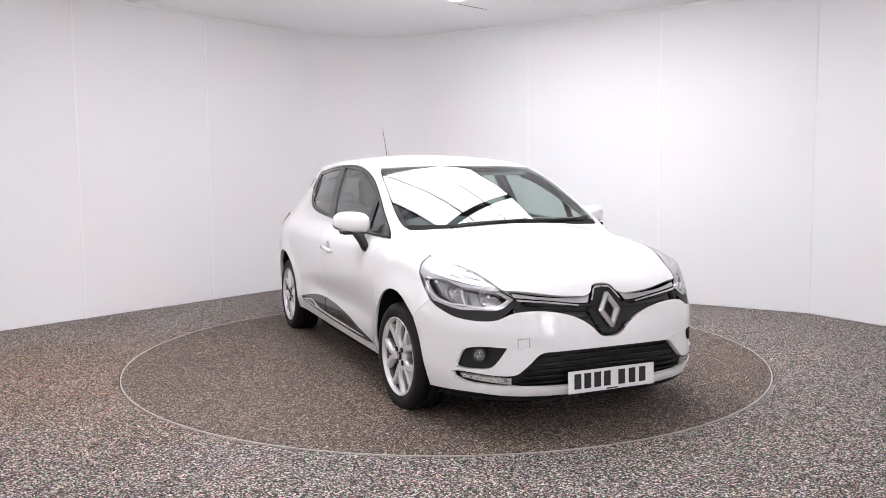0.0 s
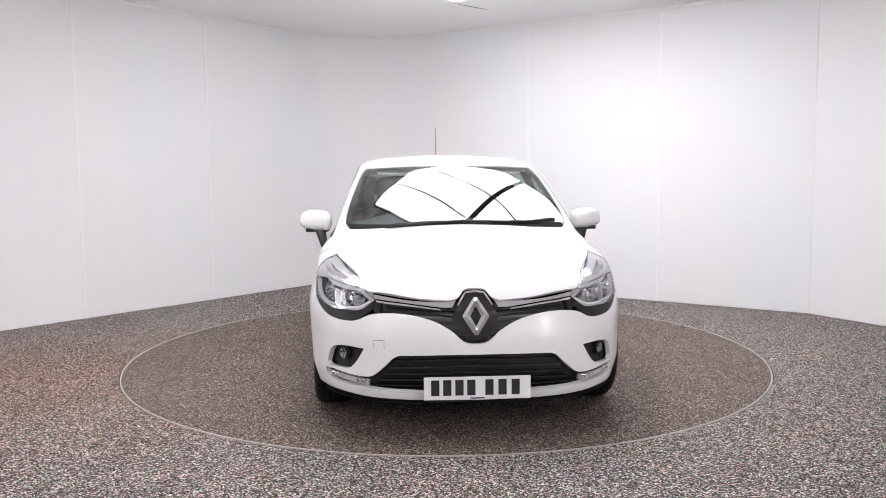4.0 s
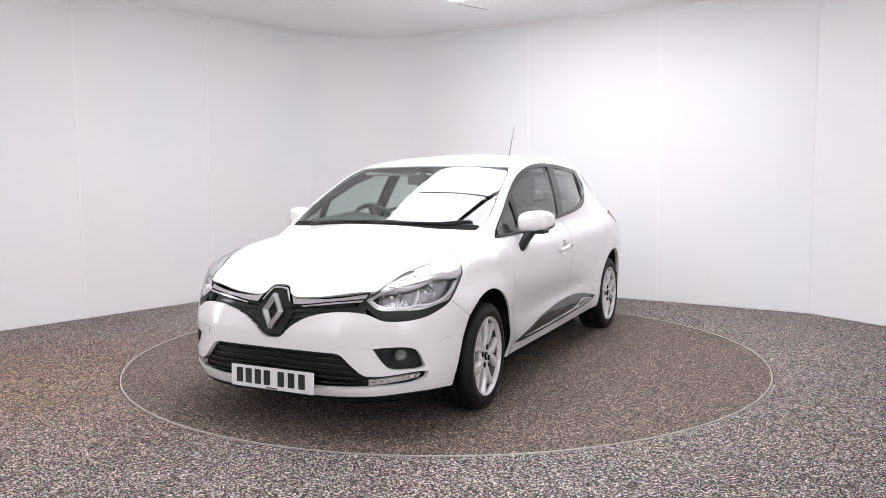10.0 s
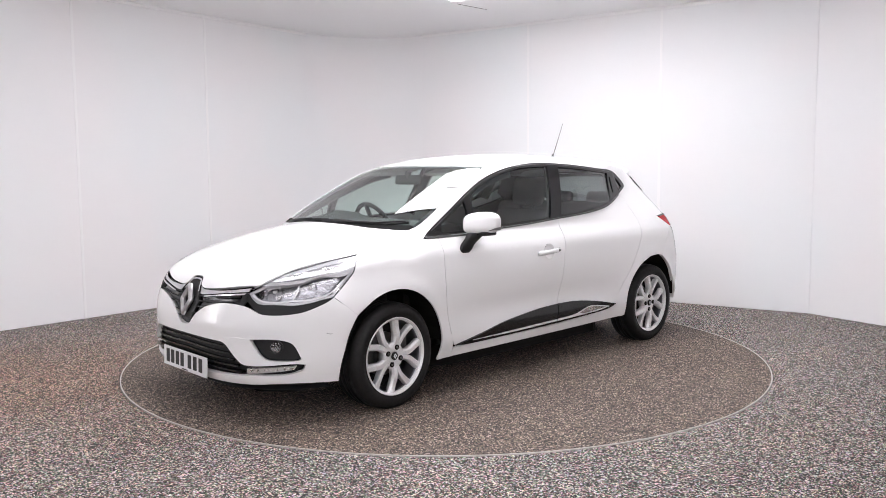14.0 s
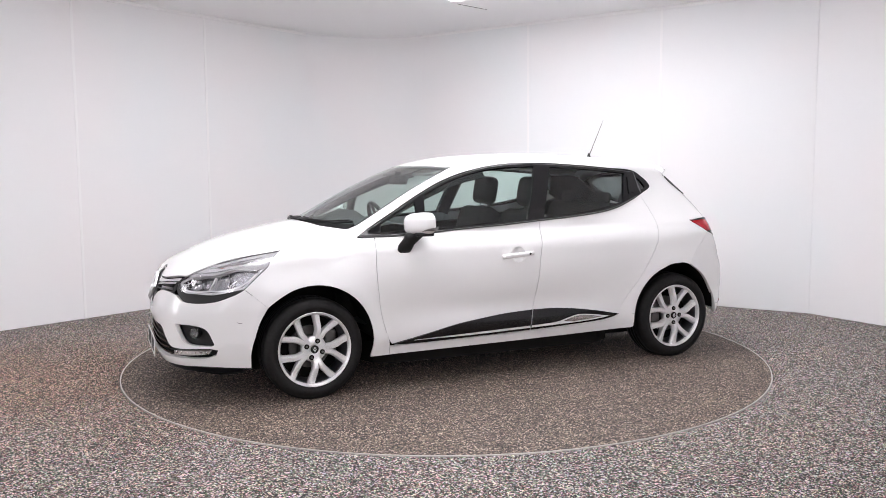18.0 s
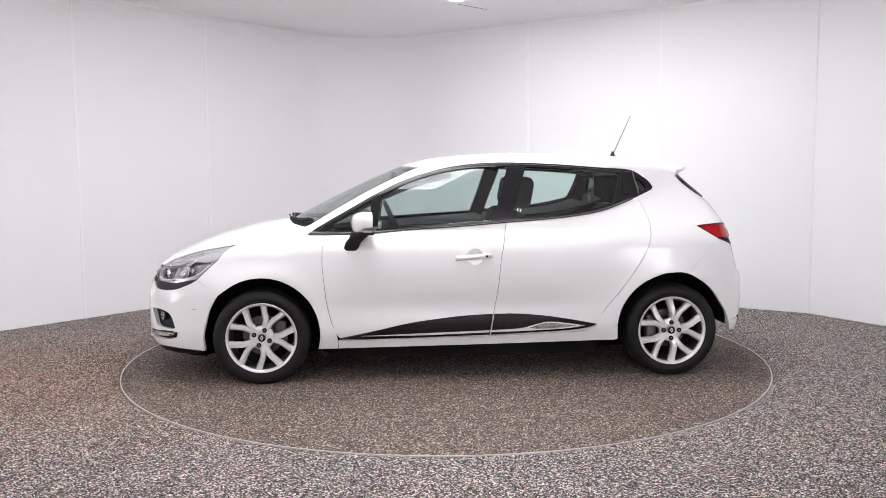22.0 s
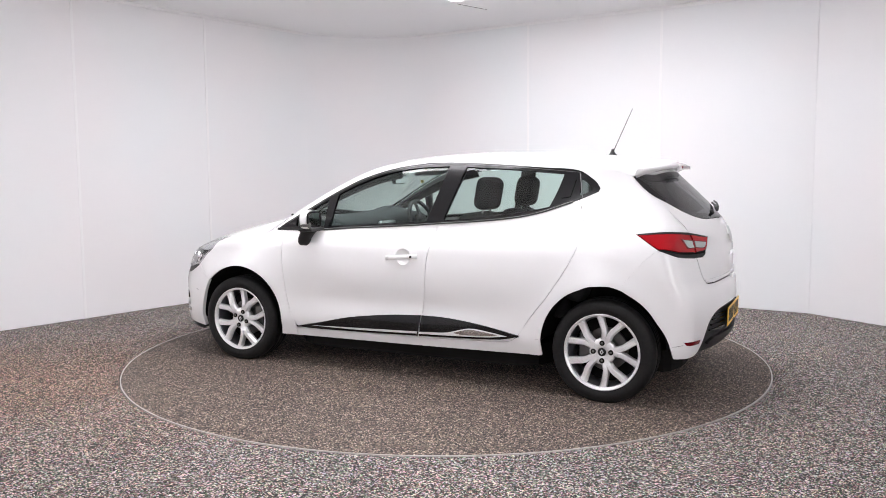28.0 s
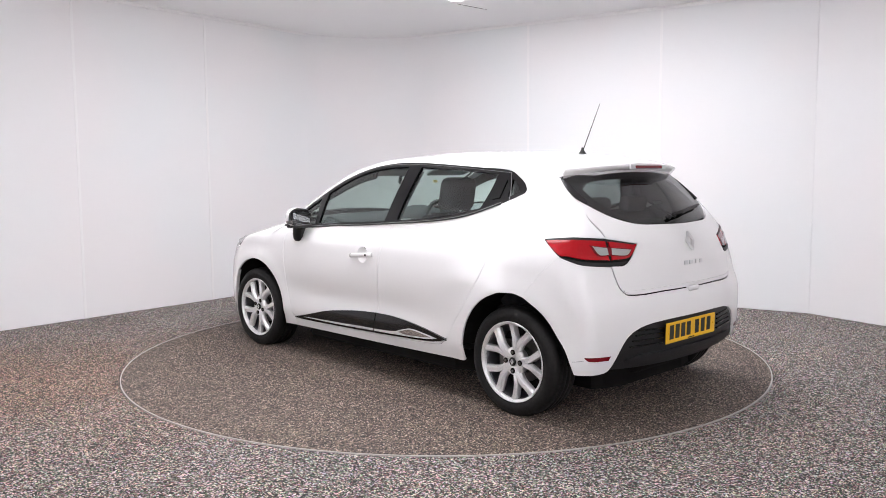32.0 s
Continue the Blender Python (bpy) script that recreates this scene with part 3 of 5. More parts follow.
SILL_T = [(0.80, 0.268), (0.3, 0.272), (-0.122, 0.278), (-0.5, 0.290), (-0.74, 0.305)]
SILL_B = [(0.945, 0.205), (0.4, 0.212), (-0.3, 0.222), (-0.93, 0.236)]
ARCH_F = arc(ARCH_X, ARCH_Z, 0.356, 197, 43, 15)
ARCH_R = [*arc(-ARCH_X, ARCH_Z, 0.362, 107, 98, 2), *arc(-ARCH_X, ARCH_Z, 0.356, 86, 80, 2), *arc(-ARCH_X, ARCH_Z, 0.350, 70, 4, 9)]
ARCH_RB = [*arc(-ARCH_X, ARCH_Z, 0.361, 110, 110, 2)[:1], *arc(-ARCH_X, ARCH_Z, 0.355, 118, 150, 5), (-1.653, 0.413), (-1.683, 0.335)]
def edge_line(a, b, n):
    """n points of the skin from a to b, as seen from the front."""
    q = flatten([a, b], "front")
    return [tuple(p) for p in lay(np.array([q[0] + (q[1] - q[0]) * i / (n - 1) for i in range(n)]), "front")]


LAMP_EDGE = [*edge_line((1.684, 0.800, 0.662), (1.541, 0.787, 0.782), 7), *edge_line((1.541, 0.787, 0.782), (1.463, 0.712, 0.866), 5)[1:]]
LAMP_F = [(2.016, 0.486, 0.690), (2.000, 0.560, 0.637), (1.932, 0.650, 0.630), (1.848, 0.720, 0.628), (1.722, 0.790, 0.655), *LAMP_EDGE, (1.616, 0.662, 0.840), (1.80, 0.585, 0.793), (1.952, 0.536, 0.729)]
BEZEL = [(2.025, 0.505, 0.650), (1.995, 0.597, 0.583), (1.855, 0.723, 0.588), (1.735, 0.788, 0.632), (1.687, 0.805, 0.660)]
BONNET_SIDE = [LAMP_EDGE[-1], (1.35, 0.701, 0.891), (1.18, 0.692, 0.925), (1.075, 0.668, 0.957)]
LAMP_R = [(-1.473, 0.786, 0.962), (-1.638, 0.736, 0.974), (-1.735, 0.598, 0.962), (-1.812, 0.424, 0.932), (-1.810, 0.519, 0.833), (-1.780, 0.612, 0.826), (-1.700, 0.768, 0.840), (-1.603, 0.820, 0.880)]
GATE_SIDE = [(-1.563, 0.585, 1.150), (-1.631, 0.617, 1.073), (-1.706, 0.600, 1.001), (-1.735, 0.598, 0.962)]
GATE_LOW = [(-1.780, 0.612, 0.826), (-1.808, 0.575, 0.713), (-1.828, 0.527, 0.676)]
RAIL_SEAM = [(-1.184, 1.265), (-1.22, 0.600, 1.300), (-1.27, 0.583, 1.315), (-1.33, 0.573, 1.305), (-1.40, 0.566, 1.284)]
TAIL_SEAM = [(-1.603, 0.820, 0.880), (-1.53, 0.845, 0.81), (-1.428, 0.872, 0.691), (-1.4005, 0.872, 0.6585)]


def mid(a, b, f):
    return tuple(np.array(a) * (1 - f) + np.array(b) * f)


def build_shell(car):
    q = flatten(full(RAIL_SEAM), "over")
    dense = [q[0]] + [a + (b - a) * f for a, b in zip(q, q[1:]) for f in (0.5, 1.0)]
    seam = [tuple(v) for v in lay(np.array(dense), "over")]
    # wings: lamp, bonnet edge, windscreen foot, door line, sill, arch
    wing = [*BONNET_SIDE, (1.03, 0.73, 0.945), (1.012, 0.926), *DOOR_F, (0.83, 0.262), (0.83, 0.206), *ARCH_F[:-1],
            *SEAM_F[:3], *LAMP_EDGE[:-1]]
    both("front_wing", wing, "side", PAINT, car, gap=0.0013)
    door_f = [*[p for p in BELT if -0.24 < p[0] < 0.9], DOOR_B[0], *DOOR_B[1:], *SILL_T[:2][::-1], *DOOR_F[::-1]]
    both("front_door", door_f, "side", PAINT, car, holes=[arc(-0.035, 0.785, 0.050, 0, 330, 12)])
    door_r = [DOOR_B[0], *[p for p in BELT if -1.1 < p[0] < -0.3], *DOOR_R, SILL_T[-1], SILL_T[-2], *DOOR_B[::-1]]
    both("rear_door", door_r, "side", PAINT, car)
    sill = [(0.829, 0.262), *SILL_T[1:], (-0.80, 0.335), (-0.944, 0.337), (-0.947, 0.30), (-0.952, 0.243), (-0.93, 0.236), *SILL_B[1:3][::-1], (0.829, 0.206)]
    both("sill", sill, "side", PAINT, car, depth=0.012)
    quarter = [*DOOR_R[::-1], (-1.222, 1.193), *seam, (-1.563, 0.592, 1.150), (-1.631, 0.620, 1.073), (-1.700, 0.610, 1.001), (-1.730, 0.602, 0.964),
               (-1.638, 0.736, 0.974), (-1.473, 0.786, 0.962), *TAIL_SEAM, *ARCH_R, (-0.81, 0.333)]
    both("rear_quarter", quarter, "side", PAINT, car, gap=0.0013)
    for joint in (TAIL_SEAM, SEAM_F[:3]):
        both("seam_filler", ribbon([tuple(v) for v in full(joint)], "side", 0.012), "side", PAINT, car, out=-0.0030, depth=0.004, gap=0)
    # roof with pillars and cant rails, in one piece
    left = [(1.03, 0.66, 0.976), (1.075, 0.668, 0.957), (1.035, 0.728, 0.946), (1.012, 0.927), *FRAME_TOP[1:][::-1], *seam]
    left = [tuple(p) for p in full(left)]
    ws = [(0.42, 0.0, 1.372), (0.40, 0.25, 1.368), (0.335, 0.50, 1.353), (0.30, 0.566, 1.345), (0.36, 0.585, 1.318), (0.62, 0.618, 1.19), (0.86, 0.648, 1.06), (0.99, 0.664, 0.99)]
    back = [(-1.44, 0.53, 1.31), (-1.50, 0.40, 1.352), (-1.53, 0.0, 1.368)]
    loop = [*ws, *left, *back[:2], back[2], *flipped(back[:2]), *flipped(left), *flipped(ws[1:])]
    sheet("roof", loop, "over", PAINT, car, gap=0.0005)
    both("seam_filler", ribbon(seam[1:-1], "over", 0.014), "over", PAINT, car, out=-0.0006, depth=0.004, gap=0)
    edge = [(2.028, 0.0, 0.738), (2.034, 0.05, 0.733), (2.062, 0.08, 0.70), (2.070, 0.137, 0.686), (2.045, 0.315, 0.70), (1.975, 0.505, 0.724), (1.952, 0.536, 0.733), (1.80, 0.585, 0.797), (1.616, 0.662, 0.843)]
    foot = [(1.03, 0.66, 0.975), (1.078, 0.56, 0.99), (1.152, 0.37, 1.0), (1.203, 0.0, 1.006)]
    bonnet = [*edge, *BONNET_SIDE, *foot, *flipped(foot[:-1]), *flipped(BONNET_SIDE), *flipped(edge[1:])]
    sheet("bonnet", bonnet, "top", PAINT, car, depth=0.02)
    # bumpers
    low = [(1.664, 0.80, 0.208), (1.907, 0.684, 0.218), (2.021, 0.545, 0.208), (2.096, 0.25, 0.200), (2.10, 0.0, 0.196)]
    arch = [*[tuple(v) for v in full(SEAM_F[:3][::-1])], (1.612, 0.84, 0.47), (1.638, 0.83, 0.382), (1.655, 0.815, 0.30)]
    topl = [(2.13, 0.0, 0.482), (2.13, 0.055, 0.491), (2.122, 0.12, 0.548), (2.105, 0.215, 0.598), (2.075, 0.355, 0.628), (2.035, 0.50, 0.622), *BEZEL[1:]]
    bumper = [*topl, *arch, *low, *flipped(low[:-1]), *flipped(arch), *flipped(topl[1:])]
    grille = [(2.13, 0.0, 0.429), (2.116, 0.319, 0.427), (2.102, 0.388, 0.420), (2.087, 0.454, 0.362), (2.060, 0.52, 0.315), (1.881, 0.719, 0.324), (1.835, 0.748, 0.318), (1.845, 0.74, 0.288), (1.90, 0.69, 0.268), (2.046, 0.532, 0.258), (2.08, 0.44, 0.252), (2.119, 0.22, 0.245), (2.12, 0.0, 0.243)]
    fog = [(2.040, 0.545, 0.451), (1.980, 0.622, 0.454), (1.924, 0.681, 0.447), (1.885, 0.712, 0.426), (1.853, 0.737, 0.350), (1.864, 0.730, 0.341), (1.920, 0.684, 0.340), (1.985, 0.620, 0.347), (2.010, 0.590, 0.375)]
    sheet("front_bumper", bumper, "front", PAINT, car, holes=[[*grille, *flipped(grille[1:-1])], fog, flipped(fog)], depth=0.025, gap=0.0009)
    lowr = [(-1.698, 0.812, 0.282), (-1.722, 0.798, 0.280), (-1.782, 0.690, 0.280), (-1.80, 0.65, 0.30), (-1.84, 0.56, 0.45), (-1.864, 0.47, 0.50), (-1.89, 0.32, 0.520), (-1.91, 0.0, 0.525)]
    upr = [(-1.885, 0.0, 0.672), (-1.88, 0.25, 0.672), (-1.828, 0.527, 0.672), (-1.808, 0.580, 0.713), (-1.782, 0.617, 0.822), *LAMP_R[6:], *TAIL_SEAM[1:]]
    archr = [tuple(v) for v in full(ARCH_RB)]
    rear = [*upr, *archr, *lowr, *flipped(lowr[:-1]), *flipped(archr), *flipped(upr[1:])]
    sheet("rear_bumper", rear, "back", PAINT, car, depth=0.025, gap=0.0008)
    gate = [(-1.805, 0.0, 1.022), (-1.80, 0.15, 1.024), (-1.758, 0.356, 1.032), (-1.686, 0.488, 1.072), *GATE_SIDE, (-1.812, 0.424, 0.932), (-1.810, 0.519, 0.833), *GATE_LOW, (-1.88, 0.25, 0.676), (-1.885, 0.0, 0.676)]
    sheet("tailgate", [*gate, *flipped(gate[1:-1])], "back", PAINT, car)
    return grille, fog


def build_glazing(car):
    screen = [(0.412, 0.0, 1.378), (0.39, 0.25, 1.370), (0.325, 0.50, 1.353), (0.305, 0.558, 1.345), (0.36, 0.578, 1.320), (0.62, 0.611, 1.19), (0.86, 0.641, 1.06), (1.00, 0.664, 0.987), (1.05, 0.645, 0.985), (1.10, 0.55, 0.99), (1.18, 0.36, 1.0), (1.235, 0.0, 1.006)]
    ring = [*screen, *flipped(screen[1:-1])]
    inner = [(0.455, 0.0, 1.355), (0.435, 0.25, 1.352), (0.375, 0.49, 1.335), (0.365, 0.550, 1.325), (0.62, 0.595, 1.20), (0.86, 0.627, 1.075), (0.995, 0.645, 1.0), (1.05, 0.55, 1.015), (1.13, 0.36, 1.03), (1.18, 0.0, 1.035)]
    sheet("windscreen", ring, "over", GLASS, car, "green-tinted windscreen", out=-0.004, depth=0.004, facing=screen_facing)
    sheet("windscreen_border", ring, "over", BLACK, car, "black printed border of the windscreen", out=-0.009, depth=0.003, holes=[[*inner, *flipped(inner[1:-1])]])
    # side window frames in black with three openings
    trim = [*BELT, (-1.229, 1.212), (-1.212, 1.239), *FRAME_TOP]
    small = [(0.854, 0.995), (0.72, 1.075), (0.615, 1.133), (0.620, 0.957), (0.854, 0.952)]
    front = [(0.545, 1.168), (0.397, 1.237), (0.20, 1.301), (0.0, 1.335), (-0.265, 1.348), (-0.215, 1.18), (-0.155, 1.003), (0.177, 0.985), (0.572, 0.961)]
    rear = [(-0.385, 1.342), (-0.689, 1.325), (-1.011, 1.297), (-0.975, 1.18), (-0.945, 1.105), (-0.749, 1.062), (-0.534, 1.034), (-0.275, 1.016)]
    quart = [(-1.117, 1.268), (-1.152, 1.244), (-1.183, 1.200), (-1.113, 1.168)]
    both("window_frame", trim, "side", BLACK, car, "gloss black window frame and pillars", holes=[small, front, rear, quart], out=0.002, depth=0.02, gap=0.001)
    for name, loop in (("quarter_light", small), ("front_window", front), ("rear_window", rear), ("rear_quarter_window", quart)):
        both(name, loop, "side", DARKGLASS if loop is quart else GLASS, car, "tinted glass" if loop is quart else "green-tinted glass", out=-0.006, depth=0.004, gap=-0.004)
    pane = [(-1.52, 0.0, 1.318), (-1.50, 0.25, 1.312), (-1.44, 0.46, 1.295), (-1.402, 0.572, 1.268), (-1.470, 0.580, 1.218), (-1.53, 0.588, 1.170), (-1.60, 0.563, 1.126), (-1.685, 0.481, 1.075), (-1.756, 0.35, 1.036), (-1.80, 0.15, 1.028), (-1.805, 0.0, 1.026)]
    hole = [(-1.56, 0.0, 1.28), (-1.545, 0.25, 1.272), (-1.49, 0.42, 1.255), (-1.50, 0.49, 1.22), (-1.60, 0.47, 1.145), (-1.68, 0.40, 1.09), (-1.73, 0.28, 1.065), (-1.755, 0.0, 1.058)]
    sheet("rear_screen", [*pane, *flipped(pane[1:-1])], "back", DARKGLASS, car, "tinted rear window", out=-0.004, depth=0.004)
    sheet("rear_screen_border", [*pane, *flipped(pane[1:-1])], "back", BLACK, car, "black printed border of the rear window", out=-0.009, depth=0.003, holes=[[*hole, *flipped(hole[1:-1])]])


# ---- the car's fittings ----
def ribbon(points, way, width, ends=1.0):
    """The outline of a band along a line on the skin."""
    q = flatten(full(points), way)
    d = np.gradient(q, axis=0)
    d /= np.linalg.norm(d, axis=1)[:, None] + 1e-12
    w = np.full(len(q), width / 2.0)
    w[0] *= ends
    w[-1] *= ends
    n = np.stack([-d[:, 1], d[:, 0]], 1) * w[:, None]
    return [tuple(p) for p in lay(np.concatenate([q + n, (q - n)[::-1]]), way)]


def frame_at(p, back=False):
    """A pose on the skin at p: local z points out of the skin, local y up."""
    q = np.array([p], float)
    n = Vector(slope(q)[0])
    up = Vector((0, 0, 1))
    x = up.cross(n).normalized()
    y = n.cross(x)
    m = Matrix((x, y, n)).transposed().to_4x4()
    m.translation = Vector(p)
    return m


def diamond(w, h, iw, ih, thick):
    """A bevelled diamond-shaped ring, facing local z."""
    bm = bmesh.new()
    out = [(-0.14 * w, h), (0.14 * w, h), (w, 0.05 * h), (w, -0.05 * h), (0.14 * w, -h), (-0.14 * w, -h), (-w, -0.05 * h), (-w, 0.05 * h)]
    inn = [(-0.02 * iw, ih), (0.02 * iw, ih), (iw, 0.02 * ih), (iw, -0.02 * ih), (0.02 * iw, -ih), (-0.02 * iw, -ih), (-iw, -0.02 * ih), (-iw, 0.02 * ih)]
    mids = [((a[0] * 0.5 + b[0] * 0.5), (a[1] * 0.5 + b[1] * 0.5)) for a, b in zip(out, inn)]
    rows = [[bm.verts.new((x, y, 0)) for x, y in out], [bm.verts.new((x, y, thick * 0.45)) for x, y in out], [bm.verts.new((x, y, thick)) for x, y in mids],
            [bm.verts.new((x, y, thick * 0.4)) for x, y in inn], [bm.verts.new((x, y, 0)) for x, y in inn]]
    for a, b in zip(rows, rows[1:]):
        for i in range(8):
            bm.faces.new((a[i], a[(i + 1) % 8], b[(i + 1) % 8], b[i]))
    bmesh.ops.recalc_face_normals(bm, faces=bm.faces)
    return bm


def moved(bm, m):
    bmesh.ops.transform(bm, matrix=m, verts=bm.verts)
    return bm


def mirrored(bm):
    bmesh.ops.scale(bm, vec=(1, -1, 1), verts=bm.verts)
    bmesh.ops.reverse_faces(bm, faces=bm.faces)
    return bm


def plate(car, m, mat, label):
    p = part("number_plate", box(0.52, 0.112, 0.004, m, 0.0015), mat, car, label)
    xs = [-0.205, -0.147, -0.088, -0.030, 0.058, 0.122, 0.186]
    for x in xs:
        part("character_bar", box(0.040, 0.076, 0.002, m @ pose(x, 0.003, 0.0025)), INK, p, "plain black bar")
    for x in (-0.235, 0.235):
        part("screw_cap", moved(lathe([(0.0, 0.0), (0.006, 0.0), (0.005, 0.003), (0.0, 0.004)], 12, "Z"), m @ pose(x, 0, 0.002)), mat, p)
    part("maker_bar", box(0.07, 0.006, 0.001, m @ pose(0, -0.049, 0.0022)), INK, p, "small grey print as a plain bar")


WHEEL_X, WHEEL_Z, STEER = 1.304, 0.2915, 2.8


def spoke_arm(phi, sign, y0):
    """One arm of a twin spoke: out from the hub, bent, and on to the rim."""
    path = [(0.040, 24.5), (0.066, 25.0), (0.088, 26.0), (0.110, 26.2), (0.132, 23.8), (0.162, 19.8), (0.188, 17.6), (0.2135, 16.2)]
    wide = [0.032, 0.033, 0.034, 0.036, 0.038, 0.038, 0.041, 0.048]
    high = [0.0300, 0.032, 0.036, 0.038, 0.037, 0.035, 0.035, 0.0385]
    bm = bmesh.new()
    rows = []
    pts = [Vector((r * math.cos(radians(phi + sign * a)), r * math.sin(radians(phi + sign * a)))) for r, a in path]
    for i, p in enumerate(pts):
        d = (pts[min(i + 1, len(pts) - 1)] - pts[max(i - 1, 0)]).normalized()
        n = Vector((-d.y, d.x))
        w, h = wide[i] / 2, high[i]
        # a flat bright face with a wide chamfer on the side of the pair's own window
        lip = -sign * w
        sec = [(-lip, 0.0), (-lip, h * 0.70), (-lip * 0.86, h), (lip * 0.46, h), (lip, h * 0.55), (lip, 0.0)]
        rows.append([bm.verts.new((p.x + n.x * u, y0 + v, p.y + n.y * u)) for u, v in sec])
    for a, b in zip(rows, rows[1:]):
        for k in range(6):
            bm.faces.new((a[k], a[(k + 1) % 6], b[(k + 1) % 6], b[k]))
    bm.faces.new(rows[0][::-1])
    bm.faces.new(rows[-1])
    bmesh.ops.recalc_face_normals(bm, faces=bm.faces)
    bmesh.ops.bevel(bm, geom=[e for e in bm.edges if abs(e.calc_face_angle(0.0)) > 0.4], offset=0.0018, segments=1, affect="EDGES")
    return bm


def build_wheel(car, x, left, phi, bolt):
    w = new("wheel")
    w.parent = car
    side = 1 if left else -1
    w.location = (x, side * 0.748, WHEEL_Z)
    w.rotation_euler = (0, 0, radians(STEER if x > 0 else 0.0) + (0.0 if left else math.pi))
    prof = [(0.200, -0.100), (0.222, -0.106), (0.255, -0.108), (0.283, -0.100), (0.295, -0.088), (0.299, -0.070), (0.299, -0.052), (0.292, -0.050), (0.292, -0.043), (0.300, -0.041), (0.3005, -0.018), (0.293, -0.016), (0.293, -0.008), (0.301, -0.006),
            (0.301, 0.014), (0.293, 0.016), (0.293, 0.024), (0.300, 0.026), (0.2985, 0.062), (0.294, 0.080), (0.283, 0.093), (0.274, 0.0955), (0.272, 0.0975), (0.254, 0.101), (0.238, 0.100), (0.236, 0.0985), (0.224, 0.098), (0.212, 0.090)]
    bm = lathe(prof, 120, "Y", True)
    for v in bm.verts:
        sag = max(0.0, -v.co.z - (WHEEL_Z - 0.004))
        v.co.y += math.copysign(min(sag, 0.008), v.co.y) * 0.8
        v.co.z = max(v.co.z, -WHEEL_Z + 0.001)
    part("tyre", bm, RUBBER, w, "black rubber tyre", smooth=True)
    part("rim", lathe([(0.200, -0.09), (0.210, -0.09), (0.214, 0.078), (0.2205, 0.090), (0.2195, 0.0975), (0.2160, 0.0985), (0.2135, 0.0955), (0.2065, 0.0925), (0.2035, 0.086), (0.2030, 0.050), (0.203, -0.085)], 96, "Y", True), ALLOY, w, "silver alloy rim", smooth=True)
    for k in range(5):
        for s in (1, -1):
            part("spoke", spoke_arm(phi + 72 * k, s, 0.050), ALLOY, w)
    part("hub", lathe([(0.0, 0.030), (0.073, 0.030), (0.077, 0.066), (0.074, 0.0755), (0.066, 0.0795), (0.040, 0.0805), (0.026, 0.0800), (0.024, 0.078), (0.0, 0.078)], 48, "Y"), ALLOY, w, smooth=True)
    part("centre_cap", lathe([(0.0, 0.081), (0.0225, 0.081), (0.024, 0.085), (0.021, 0.0885), (0.0, 0.089)], 32, "Y"), PLASTIC, w, "dark grey centre cap", smooth=True)
    part("cap_badge", moved(diamond(0.011, 0.015, 0.004, 0.007, 0.003), Matrix.Translation((0, 0.0885, 0)) @ Matrix.Rotation(math.pi / 2 * -1, 4, "X")), SATIN, w)
    for k in range(4):
        a = radians(bolt + 90 * k)
        at = Matrix.Translation((0.0505 * math.cos(a), 0, 0.0505 * math.sin(a)))
        # raised dark disc that paints the shade of the bolt hole
        part("bolt_hole_shade", moved(lathe([(0.0, 0.080), (0.0148, 0.080), (0.0148, 0.0852), (0.0, 0.0858)], 20, "Y"), at), DARK, w, "dark disc painting the shade of a bolt hole")
        part("wheel_bolt", moved(lathe([(0.0, 0.081), (0.0078, 0.081), (0.0078, 0.0870), (0.0055, 0.0885), (0.0, 0.0885)], 6, "Y"), at), STEEL, w)
    # dark lining that paints shade on the inside of the rim
    part("barrel", lathe([(0.2045, 0.078), (0.2025, 0.045), (0.2025, -0.085), (0.19, -0.085), (0.19, 0.020), (0.2005, 0.060)], 64, "Y", True), BARREL, w, "inside of the rim, painted dark for shade", smooth=True)
    va = radians(phi + 90 + 36)
    part("valve", moved(lathe([(0.0, 0.0), (0.004, 0.0), (0.004, 0.022), (0.0, 0.024)], 8, "Y"), Matrix.Translation((0.188 * math.cos(va), 0.048, 0.188 * math.sin(va)))), PLASTIC, w)
    part("brake_disc", lathe([(0.0, -0.01), (0.125, -0.03), (0.125, -0.008), (0.075, -0.008), (0.07, 0.03), (0.0, 0.03)], 48, "Y"), STEEL, w)
    part("caliper", box(0.07, 0.06, 0.15, pose(-0.115 * side * (1 if x > 0 else -1), 0.0, 0.02), 0.012), STEEL, w)
    part("backplate", lathe([(0.0, -0.08), (0.19, -0.08), (0.19, -0.04), (0.0, -0.04)], 40, "Y"), DARK, w)
    return w


